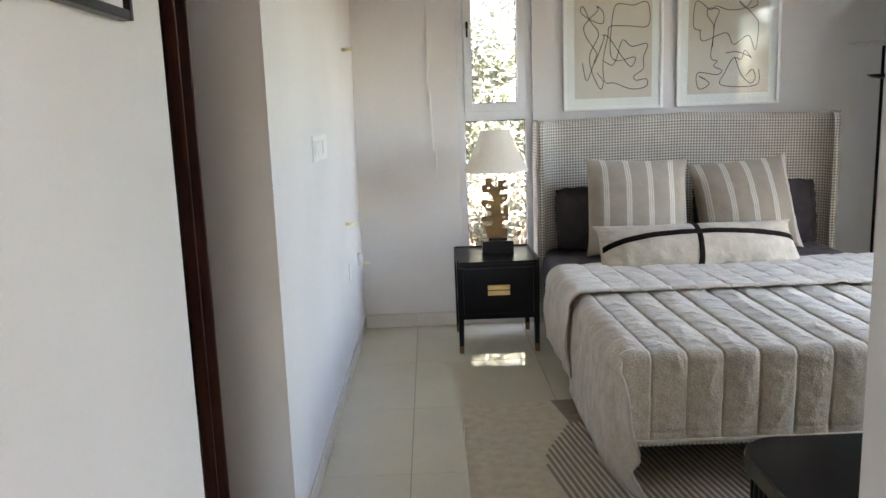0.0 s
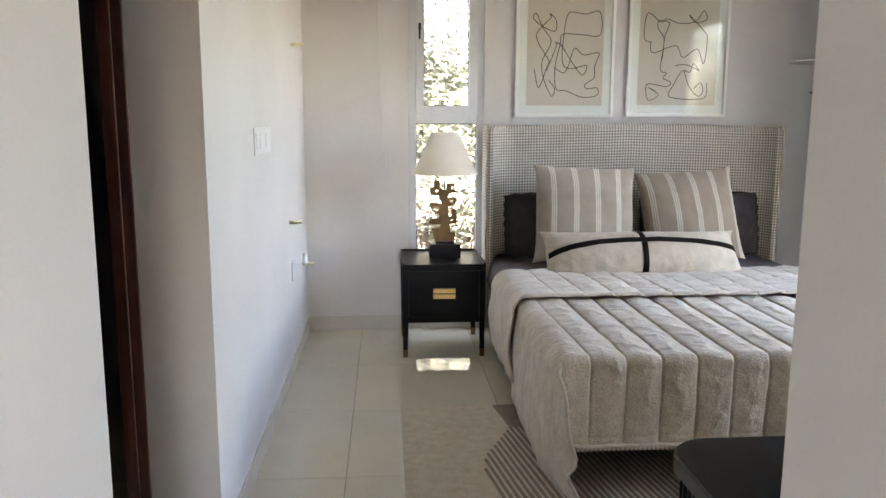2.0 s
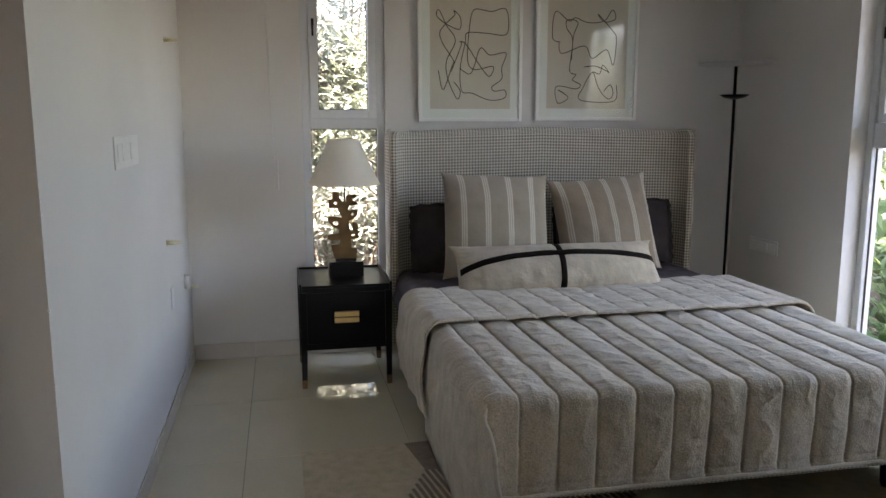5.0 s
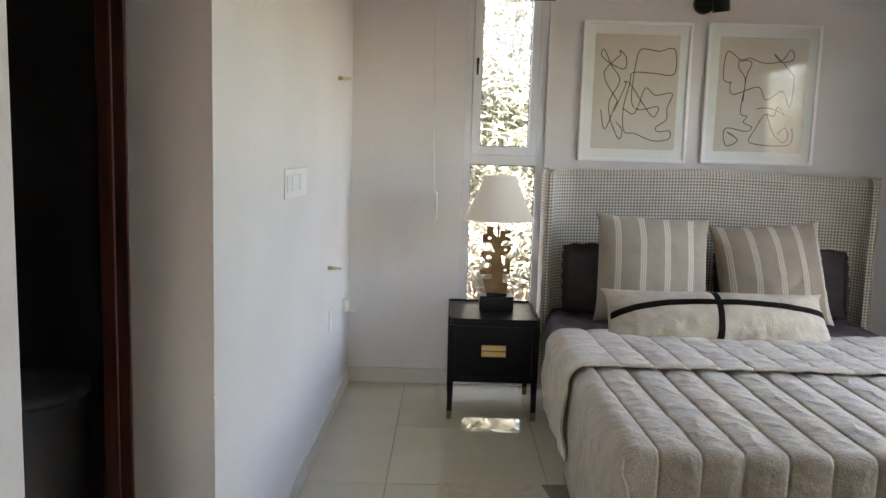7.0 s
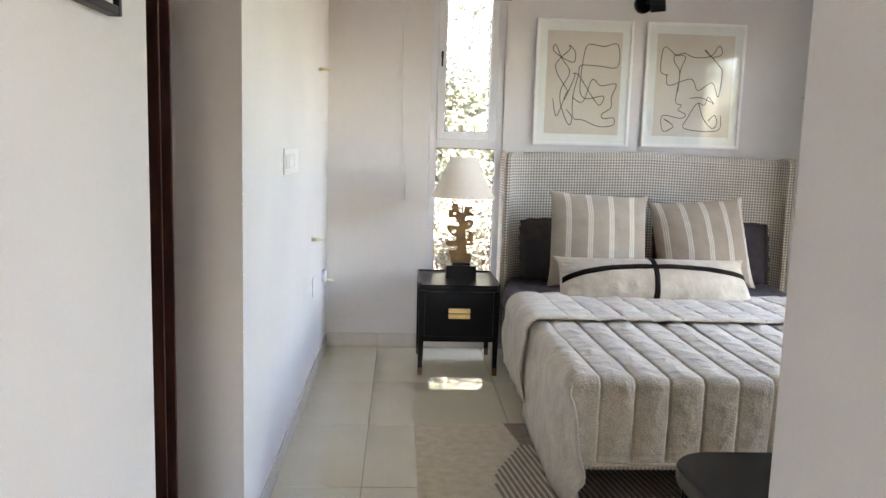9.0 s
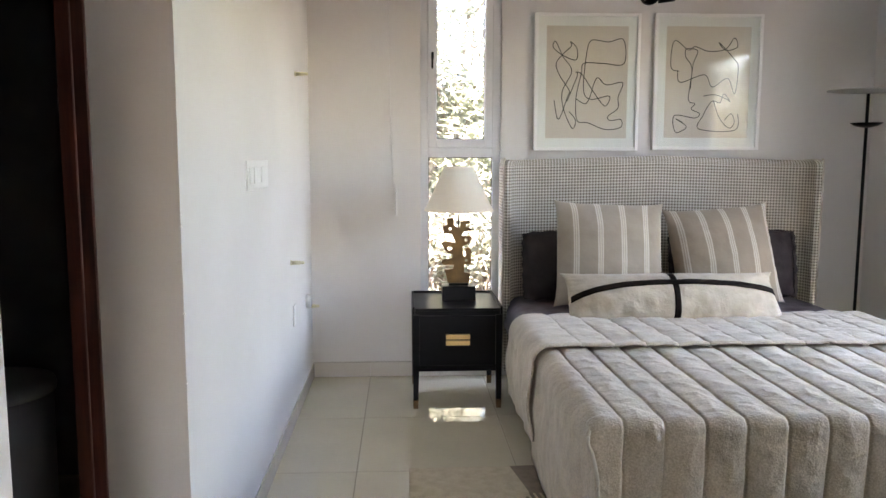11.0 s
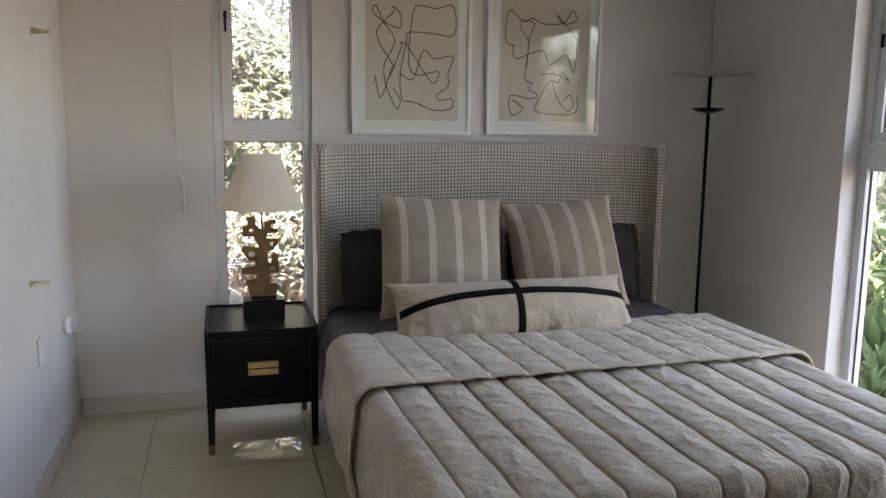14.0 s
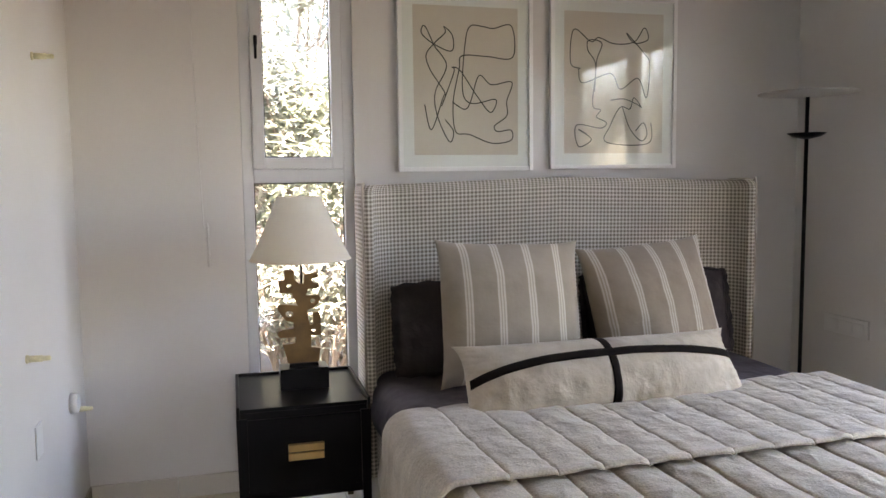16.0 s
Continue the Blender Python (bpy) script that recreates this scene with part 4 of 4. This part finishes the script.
def framed_print(x0, x1, z0, z1, art, label):
    n = thing("framed_print", label, "picture", "prints over the bed")
    yb, yf = YN - 0.001, YN - 0.026
    bm = bmesh.new()
    f = 0.020
    for a, b in (((x0, z0), (x0 + f, z1)), ((x1 - f, z0), (x1, z1)), ((x0 + f, z0), (x1 - f, z0 + f)), ((x0 + f, z1 - f), (x1 - f, z1))):
        add_box(bm, (a[0], yf, a[1]), (b[0], yb, b[1]), 0.0015, 1)
    part("frame", bm, FRAMEW, n)
    part("mat_board", box((x0 + f, yf + 0.012, z0 + f), (x1 - f, yf + 0.016, z1 - f)), MAT, n, "white mat board")
    mx, mz = 0.074, 0.076
    art_part = part("print", box((x0 + mx, yf + 0.0105, z0 + mz), (x1 - mx, yf + 0.0118, z1 - mz)), PAPER, n, "beige paper with loose black line drawing")
    bm = bmesh.new()
    art_line(bm, art, (x0 + mx, z0 + mz), x1 - x0 - 2 * mx, z1 - z0 - 2 * mz, yf + 0.0101)
    part("drawn_line", bm, INK, art_part)
    g = part("glazing", box((x0 + f, yf + 0.005, z0 + f), (x1 - f, yf + 0.007, z1 - f)), GLASS, n, "clear picture glass")
    g.visible_shadow = False


framed_print(0.837, 1.494, 1.436, 2.272, ART1, "white framed print of a loose black line on beige")
framed_print(1.586, 2.268, 1.441, 2.276, ART2, "white framed print of tangled black lines on beige")


# ---- wall lamp over the prints ----
wl = thing("wall_lamp", "small black adjustable spotlight on the wall", "wall lamp")
part("plate", lathe([(0.060, 0.0), (0.060, -0.030), (0.052, -0.036)], (1.545, YN, 2.385), 32, "y"), BLACK, wl)
part("arm", add_tube(bmesh.new(), [(1.56, YN - 0.035, 2.39), (1.60, YN - 0.085, 2.395)], 0.010, 10), BLACK, wl, smooth=True)
bm = lathe([(0.050, -0.062), (0.050, 0.02), (0.046, 0.044), (0.034, 0.060), (0.012, 0.068)], (0, 0, 0), 28)
head = part("head", bm, BLACK, wl, smooth=True)
head.matrix_basis = pose(1.612, YN - 0.115, 2.385, 8, -8, 0)


# ---- roman blind over the narrow window ----
bl = thing("roman_blind", "pale linen roman blind drawn up, edged in black piping", "blind")
bm = bmesh.new()
for k in range(5):
    add_box(bm, (-0.022, YN - 0.105 + 0.012 * k, 2.362 + 0.028 * k), (0.642, YN - 0.070 + 0.012 * k, 2.64), 0.008, 2)
part("folds", bm, BLIND, bl)
bm = bmesh.new()
add_tube(bm, [(-0.025, YN - 0.104, 2.60), (-0.025, YN - 0.107, 2.362), (0.31, YN - 0.108, 2.3605), (0.645, YN - 0.107, 2.362), (0.645, YN - 0.104, 2.60)], 0.004, 6)
part("piping", bm, PIPING, bl, "black piping")
part("headrail", box((-0.022, YN - 0.10, 2.641), (0.642, YN - 0.002, 2.68), 0.004), ALU, bl)
cord = part("cord", add_tube(bmesh.new(), spline([(-0.055, YN - 0.012, 2.66), (-0.056, YN - 0.012, 2.0), (-0.040, YN - 0.011, 1.35), (-0.036, YN - 0.011, 1.20)], 6), 0.0028, 6), PLASTIC, bl, "white pull cord", True)
part("tassel", lathe([(0.003, 0.19), (0.006, 0.17), (0.007, 0.02), (0.004, 0.0)], (-0.020, YN - 0.012, 1.03), 10), PLASTIC, cord, smooth=True)


# ---- switches and plugs ----
def plate_west(y0, y1, z0, z1, modules, name, label):
    n = thing(name, label, "switch" if modules else "blank plate")
    part("plate", box((XL + 0.0005, y0, z0), (XL + 0.006, y1, z1), 0.003, 2), PLASTIC, n)
    for a, b in modules:
        part("rocker", box((XL + 0.0062, a, z0 + 0.025), (XL + 0.0095, b, z1 - 0.025), 0.0015, 1), PLASTIC, n)


plate_west(3.21, 3.655, 1.267, 1.380, [(3.245, 3.32), (3.335, 3.47), (3.485, 3.62)], "switch_plate", "white plastic switch plate with rockers")
plate_west(4.335, 4.42, 0.515, 0.625, [], "blank_plate", "small white painted-over cover plate")
sk = thing("socket_plate", "white plastic socket plate low on the wall", "socket")
part("plate", box((XR - 0.010, 4.66, 0.605), (XR - 0.0005, 4.95, 0.695), 0.004, 2), PLASTIC, sk)
for a, b in ((4.685, 4.745), (4.755, 4.845), (4.855, 4.925)):
    part("module", box((XR - 0.0142, a, 0.625), (XR - 0.0102, b, 0.675), 0.0015, 1), PLASTIC, sk)


def wall_plug(y, z, tilt=0.0):
    n = thing("wall_plug", "pale yellow plastic plug sticking out of the wall", "wall plug", "plugs in the west wall")
    part("flange", lathe([(0.014, 0.0), (0.014, 0.004), (0.009, 0.010)], (XL, y, z), 14, "x"), PLUG, n, smooth=True)
    part("body", lathe([(0.0108, 0.008), (0.0104, 0.046), (0.0080, 0.048), (0.0080, 0.066), (0.0055, 0.070)], (XL, y, z), 14, "x"), PLUG, n, smooth=True)


wall_plug(4.593, 1.833)
wall_plug(4.296, 0.857)
wall_plug(4.955, 0.505)
esc = thing("cable_outlet", "round white cable outlet in the wall", "outlet")
part("ring", lathe([(0.040, 0.0), (0.038, 0.028), (0.029, 0.031), (0.027, 0.010)], (XL, 4.90, 0.545), 24, "x"), PLASTIC, esc, smooth=True)
part("hole", lathe([(0.0265, 0.009), (0.0265, 0.0115)], (XL, 4.90, 0.545), 20, "x"), PIPING, esc, "dark opening")

for cz, cs in ((0.987, 0.005), (1.215, 0.004), (1.245, 0.003), (0.80, 0.003)):
    chip = part("plaster_chip", lathe([(cs * 0.4, -cs), (cs * 0.8, 0.0), (cs * 0.3, cs)], (XL + 0.001, DOOR[1] - 0.001, cz), 7), MAT, chip_wall)

# ---- corridor print ----
cp = thing("framed_print", "print in a thin black frame on the corridor wall", "picture")
bm = bmesh.new()
for a, b in (((0.716, 1.616), (0.731, 2.20)), ((1.233, 1.616), (1.248, 2.20)), ((0.731, 1.616), (1.233, 1.631)), ((0.731, 2.185), (1.233, 2.20))):
    add_box(bm, (XL + 0.001, a[0], a[1]), (XL + 0.024, b[0], b[1]), 0.0015, 1)
part("frame", bm, BLACK, cp, "thin black frame")
part("print", box((XL + 0.001, 0.731, 1.631), (XL + 0.014, 1.233, 2.185)), MAT, cp, "white sheet")
part("line", box((XL + 0.0142, 1.202, 1.669), (XL + 0.0150, 1.208, 2.10)), INK, cp)


# ---- black fluted console against the south wall ----
def console():
    n = thing("console_cabinet", "black console cabinet with rounded corners and fluted sides", "console cabinet")
    x0, x1, y0, y1, z1, r = 0.552, 1.85, 0.935, 1.520, 0.75, 0.10

    def outline(grow, steps=8):
        pts = []
        for cx, cy, a0 in ((x1 - r, y1 - r, 0), (x0 + r, y1 - r, 90), (x0 + r, y0 + r, 180), (x1 - r, y0 + r, 270)):
            for k in range(steps + 1):
                a = radians(a0 + 90 * k / steps)
                pts.append(Vector((cx + (r + grow) * math.cos(a), cy + (r + grow) * math.sin(a), 0)))
        return pts

    bm = bmesh.new()
    rings = []
    for g, z in ((0, z1 - 0.034), (0, z1 - 0.004), (-0.004, z1)):
        rings.append([bm.verts.new(p + Vector((0, 0, z))) for p in outline(g)])
    for a, b in zip(rings, rings[1:]):
        for i in range(len(a)):
            bm.faces.new((a[i], a[(i + 1) % len(a)], b[(i + 1) % len(a)], b[i]))
    bm.faces.new(rings[0][::-1])
    bm.faces.new(rings[-1])
    part("top", bm, GLOSSBLACK, n)
    bm = bmesh.new()
    base = outline(-0.020, 24)
    dense = []
    for i, p in enumerate(base):
        q = base[(i + 1) % len(base)]
        k = max(1, round((q - p).length / 0.005))
        dense += [p.lerp(q, j / k) for j in range(k)]
    lo, hi, s = [], [], 0.0
    for i, p in enumerate(dense):
        q = dense[(i + 1) % len(dense)]
        d = (q - p).normalized()
        f = 0.006 * abs(math.sin(math.pi * s / 0.022))
        o = p + Vector((d.y, -d.x, 0)) * f
        s += (q - p).length
        lo.append(bm.verts.new((o.x, o.y, 0.012)))
        hi.append(bm.verts.new((o.x, o.y, z1 - 0.0345)))
    for i in range(len(lo)):
        k = (i + 1) % len(lo)
        bm.faces.new((lo[i], lo[k], hi[k], hi[i]))
    part("fluted_side", bm, BLACK, n)


console()

# ---- round bin in the bathroom ----
b = thing("laundry_bin", "dark grey round bin with a flat lid in the bathroom", "bin")
part("body", lathe([(0.165, 0.0), (0.185, 0.02), (0.192, 0.635)], (-1.31, 2.82, -0.003), 40), BINPLASTIC, b, smooth=True)
part("lid", lathe([(0.200, 0.640), (0.203, 0.655), (0.198, 0.672), (0.175, 0.680), (0.02, 0.683)], (-1.31, 2.82, 0.0), 40), BINPLASTIC, b, smooth=True)

# ---- rug ----
rug = thing("rug", "cream rug with brown ribbed leaf pattern under the bed", "rug")
part("field", box((0.045, 1.30, 0.0), (2.80, 3.690, 0.005), 0.002, 2), RUG, rug)


def clip(p, d, poly):
    """Where a line through p along d lies inside a convex outline."""
    t0, t1 = -9.0, 9.0
    for i, a in enumerate(poly):
        e = poly[(i + 1) % len(poly)] - a
        nrm = Vector((-e.y, e.x))
        den, num = nrm.dot(d), nrm.dot(a - p)
        if abs(den) < 1e-9:
            if num > 0:
                return None
        elif den > 0:
            t0 = max(t0, num / den)
        else:
            t1 = min(t1, num / den)
    return (t0, t1) if t1 > t0 + 0.02 else None


def ribs(poly, angle, pitch, width, bm):
    poly = [Vector(p) for p in poly]
    d = Vector((math.sin(radians(angle)), -math.cos(radians(angle))))
    side = Vector((-d.y, d.x))
    c = sum(poly, Vector((0, 0))) / len(poly)
    for k in range(-70, 71):
        p = c + side * k * pitch
        hit = clip(p, d, poly)
        if not hit:
            continue
        a, e = p + d * hit[0], p + d * hit[1]
        pts = []
        for i in range(13):
            q = a.lerp(e, i / 12) + side * 0.002 * noise.noise((k, i * 0.7, 0))
            pts.append((q - side * width / 2, q - side * width / 4, q + side * width / 4, q + side * width / 2))
        add_sheet(bm, [[(v.x, v.y, h) for v, h in zip(r, (0.0045, 0.0085, 0.0085, 0.0045))] for r in pts])


bm = bmesh.new()
ribs([(0.56, 3.43), (0.392, 3.09), (0.372, 2.93), (0.46, 2.30), (0.95, 2.42), (1.30, 2.66), (1.30, 3.40)], 9, 0.0262, 0.0165, bm)
tagged(part("ribs", bm, RUGDARK, rug, "brown raised cords"), kind="stuff")
bm = bmesh.new()
add_sheet(bm, [[(0.500, 3.688, 0.0062), (0.66, 3.688, 0.0102)], [(0.545, 3.40, 0.0062), (0.70, 3.40, 0.0062)]])
part("brown_patch", bm, RUGDARK, rug, "plain brown patch")


# ---- garden ----
def add_leaf(bm, p, q, length, width, bend):
    v = []
    for f, w, b in ((0, 0.15, 0), (0.4, 1, 0.25), (1, 0.05, 1)):
        for s in (-1, 1):
            v.append(bm.verts.new(p + q @ Vector((s * w * width / 2, length * f, -bend * b * length))))
    for i in (0, 2):
        bm.faces.new((v[i], v[i + 1], v[i + 3], v[i + 2]))


def leaf_cloud(centres, leaves, length, width, rng, bend=0.25):
    verts, faces = [], []
    for _ in range(leaves):
        c, r = rng.choice(centres)
        d = Vector((rng.gauss(0, 1), rng.gauss(0, 1), rng.gauss(0, 0.8))).normalized() * r * rng.random() ** 0.45
        p = Vector(c) + d
        if p.z < 0:
            p.z = rng.random() * 0.4
        q = Euler((rng.uniform(-0.9, 0.7), rng.uniform(-0.8, 0.8), rng.uniform(0, 6.3))).to_quaternion()
        ln, w = length * rng.uniform(0.6, 1.3), width * rng.uniform(0.7, 1.2)
        o = len(verts)
        for f, ww, b in ((0, 0.15, 0), (0.45, 1, 0.25), (1, 0.08, 1)):
            for s in (-1, 1):
                verts.append(p + q @ Vector((s * ww * w / 2, ln * f, -bend * b * ln)))
        faces += [(o, o + 1, o + 3, o + 2), (o + 2, o + 3, o + 5, o + 4)]
    me = bpy.data.meshes.new("leaves")
    me.from_pydata([tuple(v) for v in verts], [], faces)
    return me


def shrub(name, at, height, spread, leaves, length, width, mat, seed, label, category):
    rng = random.Random(seed)
    n = thing(name, label, category, "garden shrubs")
    bm = bmesh.new()
    centres = []
    for k in range(7):
        a = rng.uniform(0, 6.3)
        tip = Vector((at[0] + math.cos(a) * spread * rng.uniform(0.2, 0.8), at[1] + math.sin(a) * spread * rng.uniform(0.2, 0.8), -0.2 + height * rng.uniform(0.35, 0.95)))
        mid = Vector((at[0], at[1], -0.2)).lerp(tip, 0.5) + Vector((rng.gauss(0, 0.1), rng.gauss(0, 0.1), 0.15))
        add_tube(bm, spline([(at[0] + rng.gauss(0, 0.05), at[1] + rng.gauss(0, 0.05), -0.2), mid, tip], 4), 0.022, 6, 0.006)
        centres += [(tip, spread * 0.42), (mid, spread * 0.40)]
        for _ in range(3):
            t2 = mid.lerp(tip, rng.random()) + Vector((rng.gauss(0, 0.25), rng.gauss(0, 0.25), rng.uniform(0, 0.35)))
            add_tube(bm, [mid.lerp(tip, 0.3), t2], 0.008, 5, 0.003)
            centres.append((t2, spread * 0.3))
    part("trunk", bm, BARK, n)
    me = leaf_cloud(centres, leaves, length, width, rng)
    me.materials.append(mat)
    crown = new("crown", me)
    crown.parent = n
    return n


def strap_plant(at, count, length, seed):
    rng = random.Random(seed)
    n = thing("strap_leaf_plant", "bright green strap-leaved garden plant in red soil", "plant", "strap-leaved plants")
    bm = bmesh.new()
    for _ in range(count):
        a, lean, ln = rng.uniform(0, 6.3), rng.uniform(0.15, 1.0), length * rng.uniform(0.6, 1.15)
        d = Vector((math.cos(a), math.sin(a), 0))
        s = Vector((-d.y, d.x, 0))
        grid = []
        for i in range(7):
            f = i / 6
            p = Vector((*at, -0.17)) + d * (ln * (lean * f * 0.5 + lean * f ** 2.4 * 0.35)) + Vector((0, 0, ln * (f - 0.42 * lean * f ** 2.5)))
            w = 0.030 * math.sin(math.pi * min(0.97, 0.18 + f * 0.8)) + 0.002
            grid.append([p - s * w + Vector((0, 0, w * 0.4)), p, p + s * w + Vector((0, 0, w * 0.4))])
        add_sheet(bm, grid)
    part("blades", bm, STRAP, n, smooth=True)


def frangipani(at, height, seed):
    """A low tree of smooth pale forking limbs that end in whorls of long leaves."""
    rng = random.Random(seed)
    n = thing("frangipani_tree", "frangipani with pale bare forking limbs and lime leaves", "tree", "frangipanis")
    wood, leaves = bmesh.new(), bmesh.new()

    def whorl(p, d):
        for k in range(rng.randint(9, 13)):
            q = Euler((rng.uniform(-0.25, 0.75), rng.uniform(-0.3, 0.3), k * 0.56 + rng.uniform(-0.2, 0.2))).to_quaternion()
            add_leaf(leaves, p + d * rng.uniform(-0.06, 0.03), q, rng.uniform(0.20, 0.34), rng.uniform(0.055, 0.085), rng.uniform(0.05, 0.35))

    def limb(p, d, length, r, level):
        bow = Vector((rng.gauss(0, 0.06), rng.gauss(0, 0.06), 0.05)) * length * 3
        e = p + d * length
        add_tube(wood, spline([p, p.lerp(e, 0.5) + bow * 0.5, e], 4), r, 8, r * 0.78)
        if level == 0:
            whorl(e, d)
            return
        a0 = rng.uniform(0, 6.3)
        for k in range(rng.choice((2, 3, 3))):
            a = a0 + k * 2.2 + rng.uniform(-0.3, 0.3)
            nd = (d * 0.75 + Vector((math.cos(a), math.sin(a), 0.25)) * 0.75).normalized()
            limb(e, nd, length * rng.uniform(0.62, 0.85), r * 0.76, level - 1)

    for k in range(2):
        a = rng.uniform(0, 6.3)
        limb(Vector((at[0] + 0.04 * k, at[1], -0.2)), Vector((0.45 * math.cos(a), 0.45 * math.sin(a), 0.9)).normalized(), height * 0.36, 0.040, 3)
    part("trunk", wood, PALEBARK, n, smooth=True)
    part("crown", leaves, LIMELEAF, n)


g = random.Random(11)
frangipani((5.05, 5.35), 2.3, 21)
frangipani((5.6, 3.4), 2.2, 5)
frangipani((6.3, 6.6), 2.7, 9)
for i in range(10):                                       # hedge north of the narrow window
    shrub("shrub", (-2.4 + i * 0.62 + g.uniform(-0.2, 0.2), 7.4 + g.uniform(-0.3, 0.7), 0), 4.4 + g.uniform(-0.5, 0.3), 0.95, 4600, 0.150, 0.030, HEDGE if i % 2 == 0 else HEDGEPALE, 100 + i, "tall loose garden shrub with narrow leaves", "shrub")
for i in range(7):                                        # unseen trees towards the south-east, added to dim reflections in the picture glass
    shrub("tree", (3.8 + i * 1.15 + g.uniform(-0.3, 0.3), -5.6 + i * 0.25, 0), 5.4 + g.uniform(-0.5, 0.4), 1.7, 9000, 0.11, 0.034, LEAFPALE if i % 2 else LEAF, 800 + i, "unseen leafy tree with narrow leaves, added to dim glass reflections", "tree")
for i in range(11):                                       # planting east of the wide window, lower towards the south
    shrub("shrub", (6.4 + g.uniform(-0.4, 0.8) + 0.12 * i, -0.4 + i * 1.05, 0), (1.2 if i < 5 else 3.2) + g.uniform(-0.3, 0.4), 0.95, 3000 if i < 5 else 5500, 0.090, 0.022, LEAFPALE if i % 3 == 1 else LEAF, 200 + i, "loose garden shrub with narrow leaves", "shrub")
for i in range(10):
    shrub("tree", (-5 + i * 1.6 + g.uniform(-0.4, 0.4), 11.5 + g.uniform(-1, 1), 0), 4.0 + g.uniform(-0.6, 0.5), 1.6, 6500, 0.16, 0.045, HEDGE if i % 2 else HEDGEPALE, 300 + i, "leafy tree behind the hedge", "tree")
for i in range(4, 9):
    shrub("tree", (10.2 + g.uniform(-0.8, 0.8), 0.5 + i * 1.7, 0), 4.2 + g.uniform(-0.6, 0.6), 1.8, 7500, 0.14, 0.048, LEAF if i % 2 else LEAFPALE, 400 + i, "leafy tree behind the planting", "tree")
for i, (px, py) in enumerate(((4.25, 5.0), (4.4, 4.3), (4.9, 5.6), (4.9, 4.7), (4.8, 3.6), (5.4, 5.3), (4.7, 2.7), (5.3, 4.0), (5.2, 6.2), (5.3, 2.4), (5.8, 4.7), (5.9, 5.9))):
    strap_plant((px, py), 30, 0.62 + 0.14 * (i % 3), 500 + i)
for i, (px, py) in enumerate(((3.72, 4.55), (3.9, 4.05), (3.8, 5.05), (3.75, 3.65), (4.05, 4.75), (4.1, 3.5), (4.15, 5.4))):
    strap_plant((px, py), 26, 0.42 + 0.07 * (i % 3), 540 + i)
for i, (px, py) in enumerate(((4.6, 5.0), (5.1, 5.7), (5.5, 4.9), (5.7, 6.4), (5.3, 3.5), (4.9, 4.2), (6.0, 5.6))):
    shrub("broad_leaved_plant", (px, py, 0), 1.05 + 0.12 * (i % 3), 0.45, 330, 0.24, 0.06, BROAD if i % 2 else STRAP, 700 + i, "bright green broad-leaved garden plant", "plant")
for i, (px, py) in enumerate(((0.05, 6.3), (0.75, 6.5), (-0.6, 6.6), (1.3, 6.35), (0.4, 6.75), (-0.2, 6.9), (0.95, 6.95), (1.7, 6.7))):
    shrub("low_shrub", (px, py + 1.0, 0), 1.15, 0.55, 1000, 0.11, 0.028, HEDGEPALE, 600 + i, "low pale-leaved shrub in dry soil", "shrub")


# ---- skirting and floor tiles, piece by piece ----
def skirting(axis, at, out, u0, u1, first, name):
    n = tagged(new(name), "cream tile skirting along the wall", "baseboard", kind="structure")
    cuts = [u0] + [c for c in (first + 0.72 * k for k in range(-10, 12)) if u0 + 0.02 < c < u1 - 0.02] + [u1]
    for a, b in zip(cuts, cuts[1:]):
        lo, hi = (a + 0.0012, min(at, at + out), 0.0), (b - 0.0012, max(at, at + out), 0.094)
        part("skirting_tile", box(lo, hi, 0.0015, 1) if axis == "y" else box((lo[1], lo[0], 0.0), (hi[1], hi[0], 0.094), 0.0015, 1), SKIRT, n)


skirting("y", YN - 0.0005, -0.012, XL + 0.008, XR - 0.008, -0.188, "baseboard_north")
skirting("x", XL + 0.0005, 0.006, DOOR[1] + 0.002, YN, 4.39, "baseboard_west")
skirting("x", XR - 0.0005, -0.008, YS + 0.01, YN - 0.014, 4.39, "baseboard_east")

xs = [-2.70, -1.628, -0.908] + [-0.188 + 0.72 * k for k in range(0, 5)] + [XR - 0.002]
ys = [4.39 - 0.7215 * k for k in range(0, 14)]
tile_mesh = {}
for i in range(len(xs) - 1):
    for j in range(-1, len(ys) - 1):
        y1, y0 = (YN - 0.001, ys[0]) if j < 0 else (ys[j], ys[j + 1])
        x0, x1 = xs[i], xs[i + 1]
        key = (round(x1 - x0, 3), round(y1 - y0, 3))
        if key not in tile_mesh:
            w, h = key[0] / 2 - 0.0013, key[1] / 2 - 0.0013
            t = part("floor_tile", box((-w, -h, -0.012), (w, h, 0.0), 0.0008, 1), TILE)
            tile_mesh[key] = t.data
        else:
            t = new("floor_tile", tile_mesh[key])
        t.parent = floor
        t.location = ((x0 + x1) / 2, (y0 + y1) / 2, 0.0)
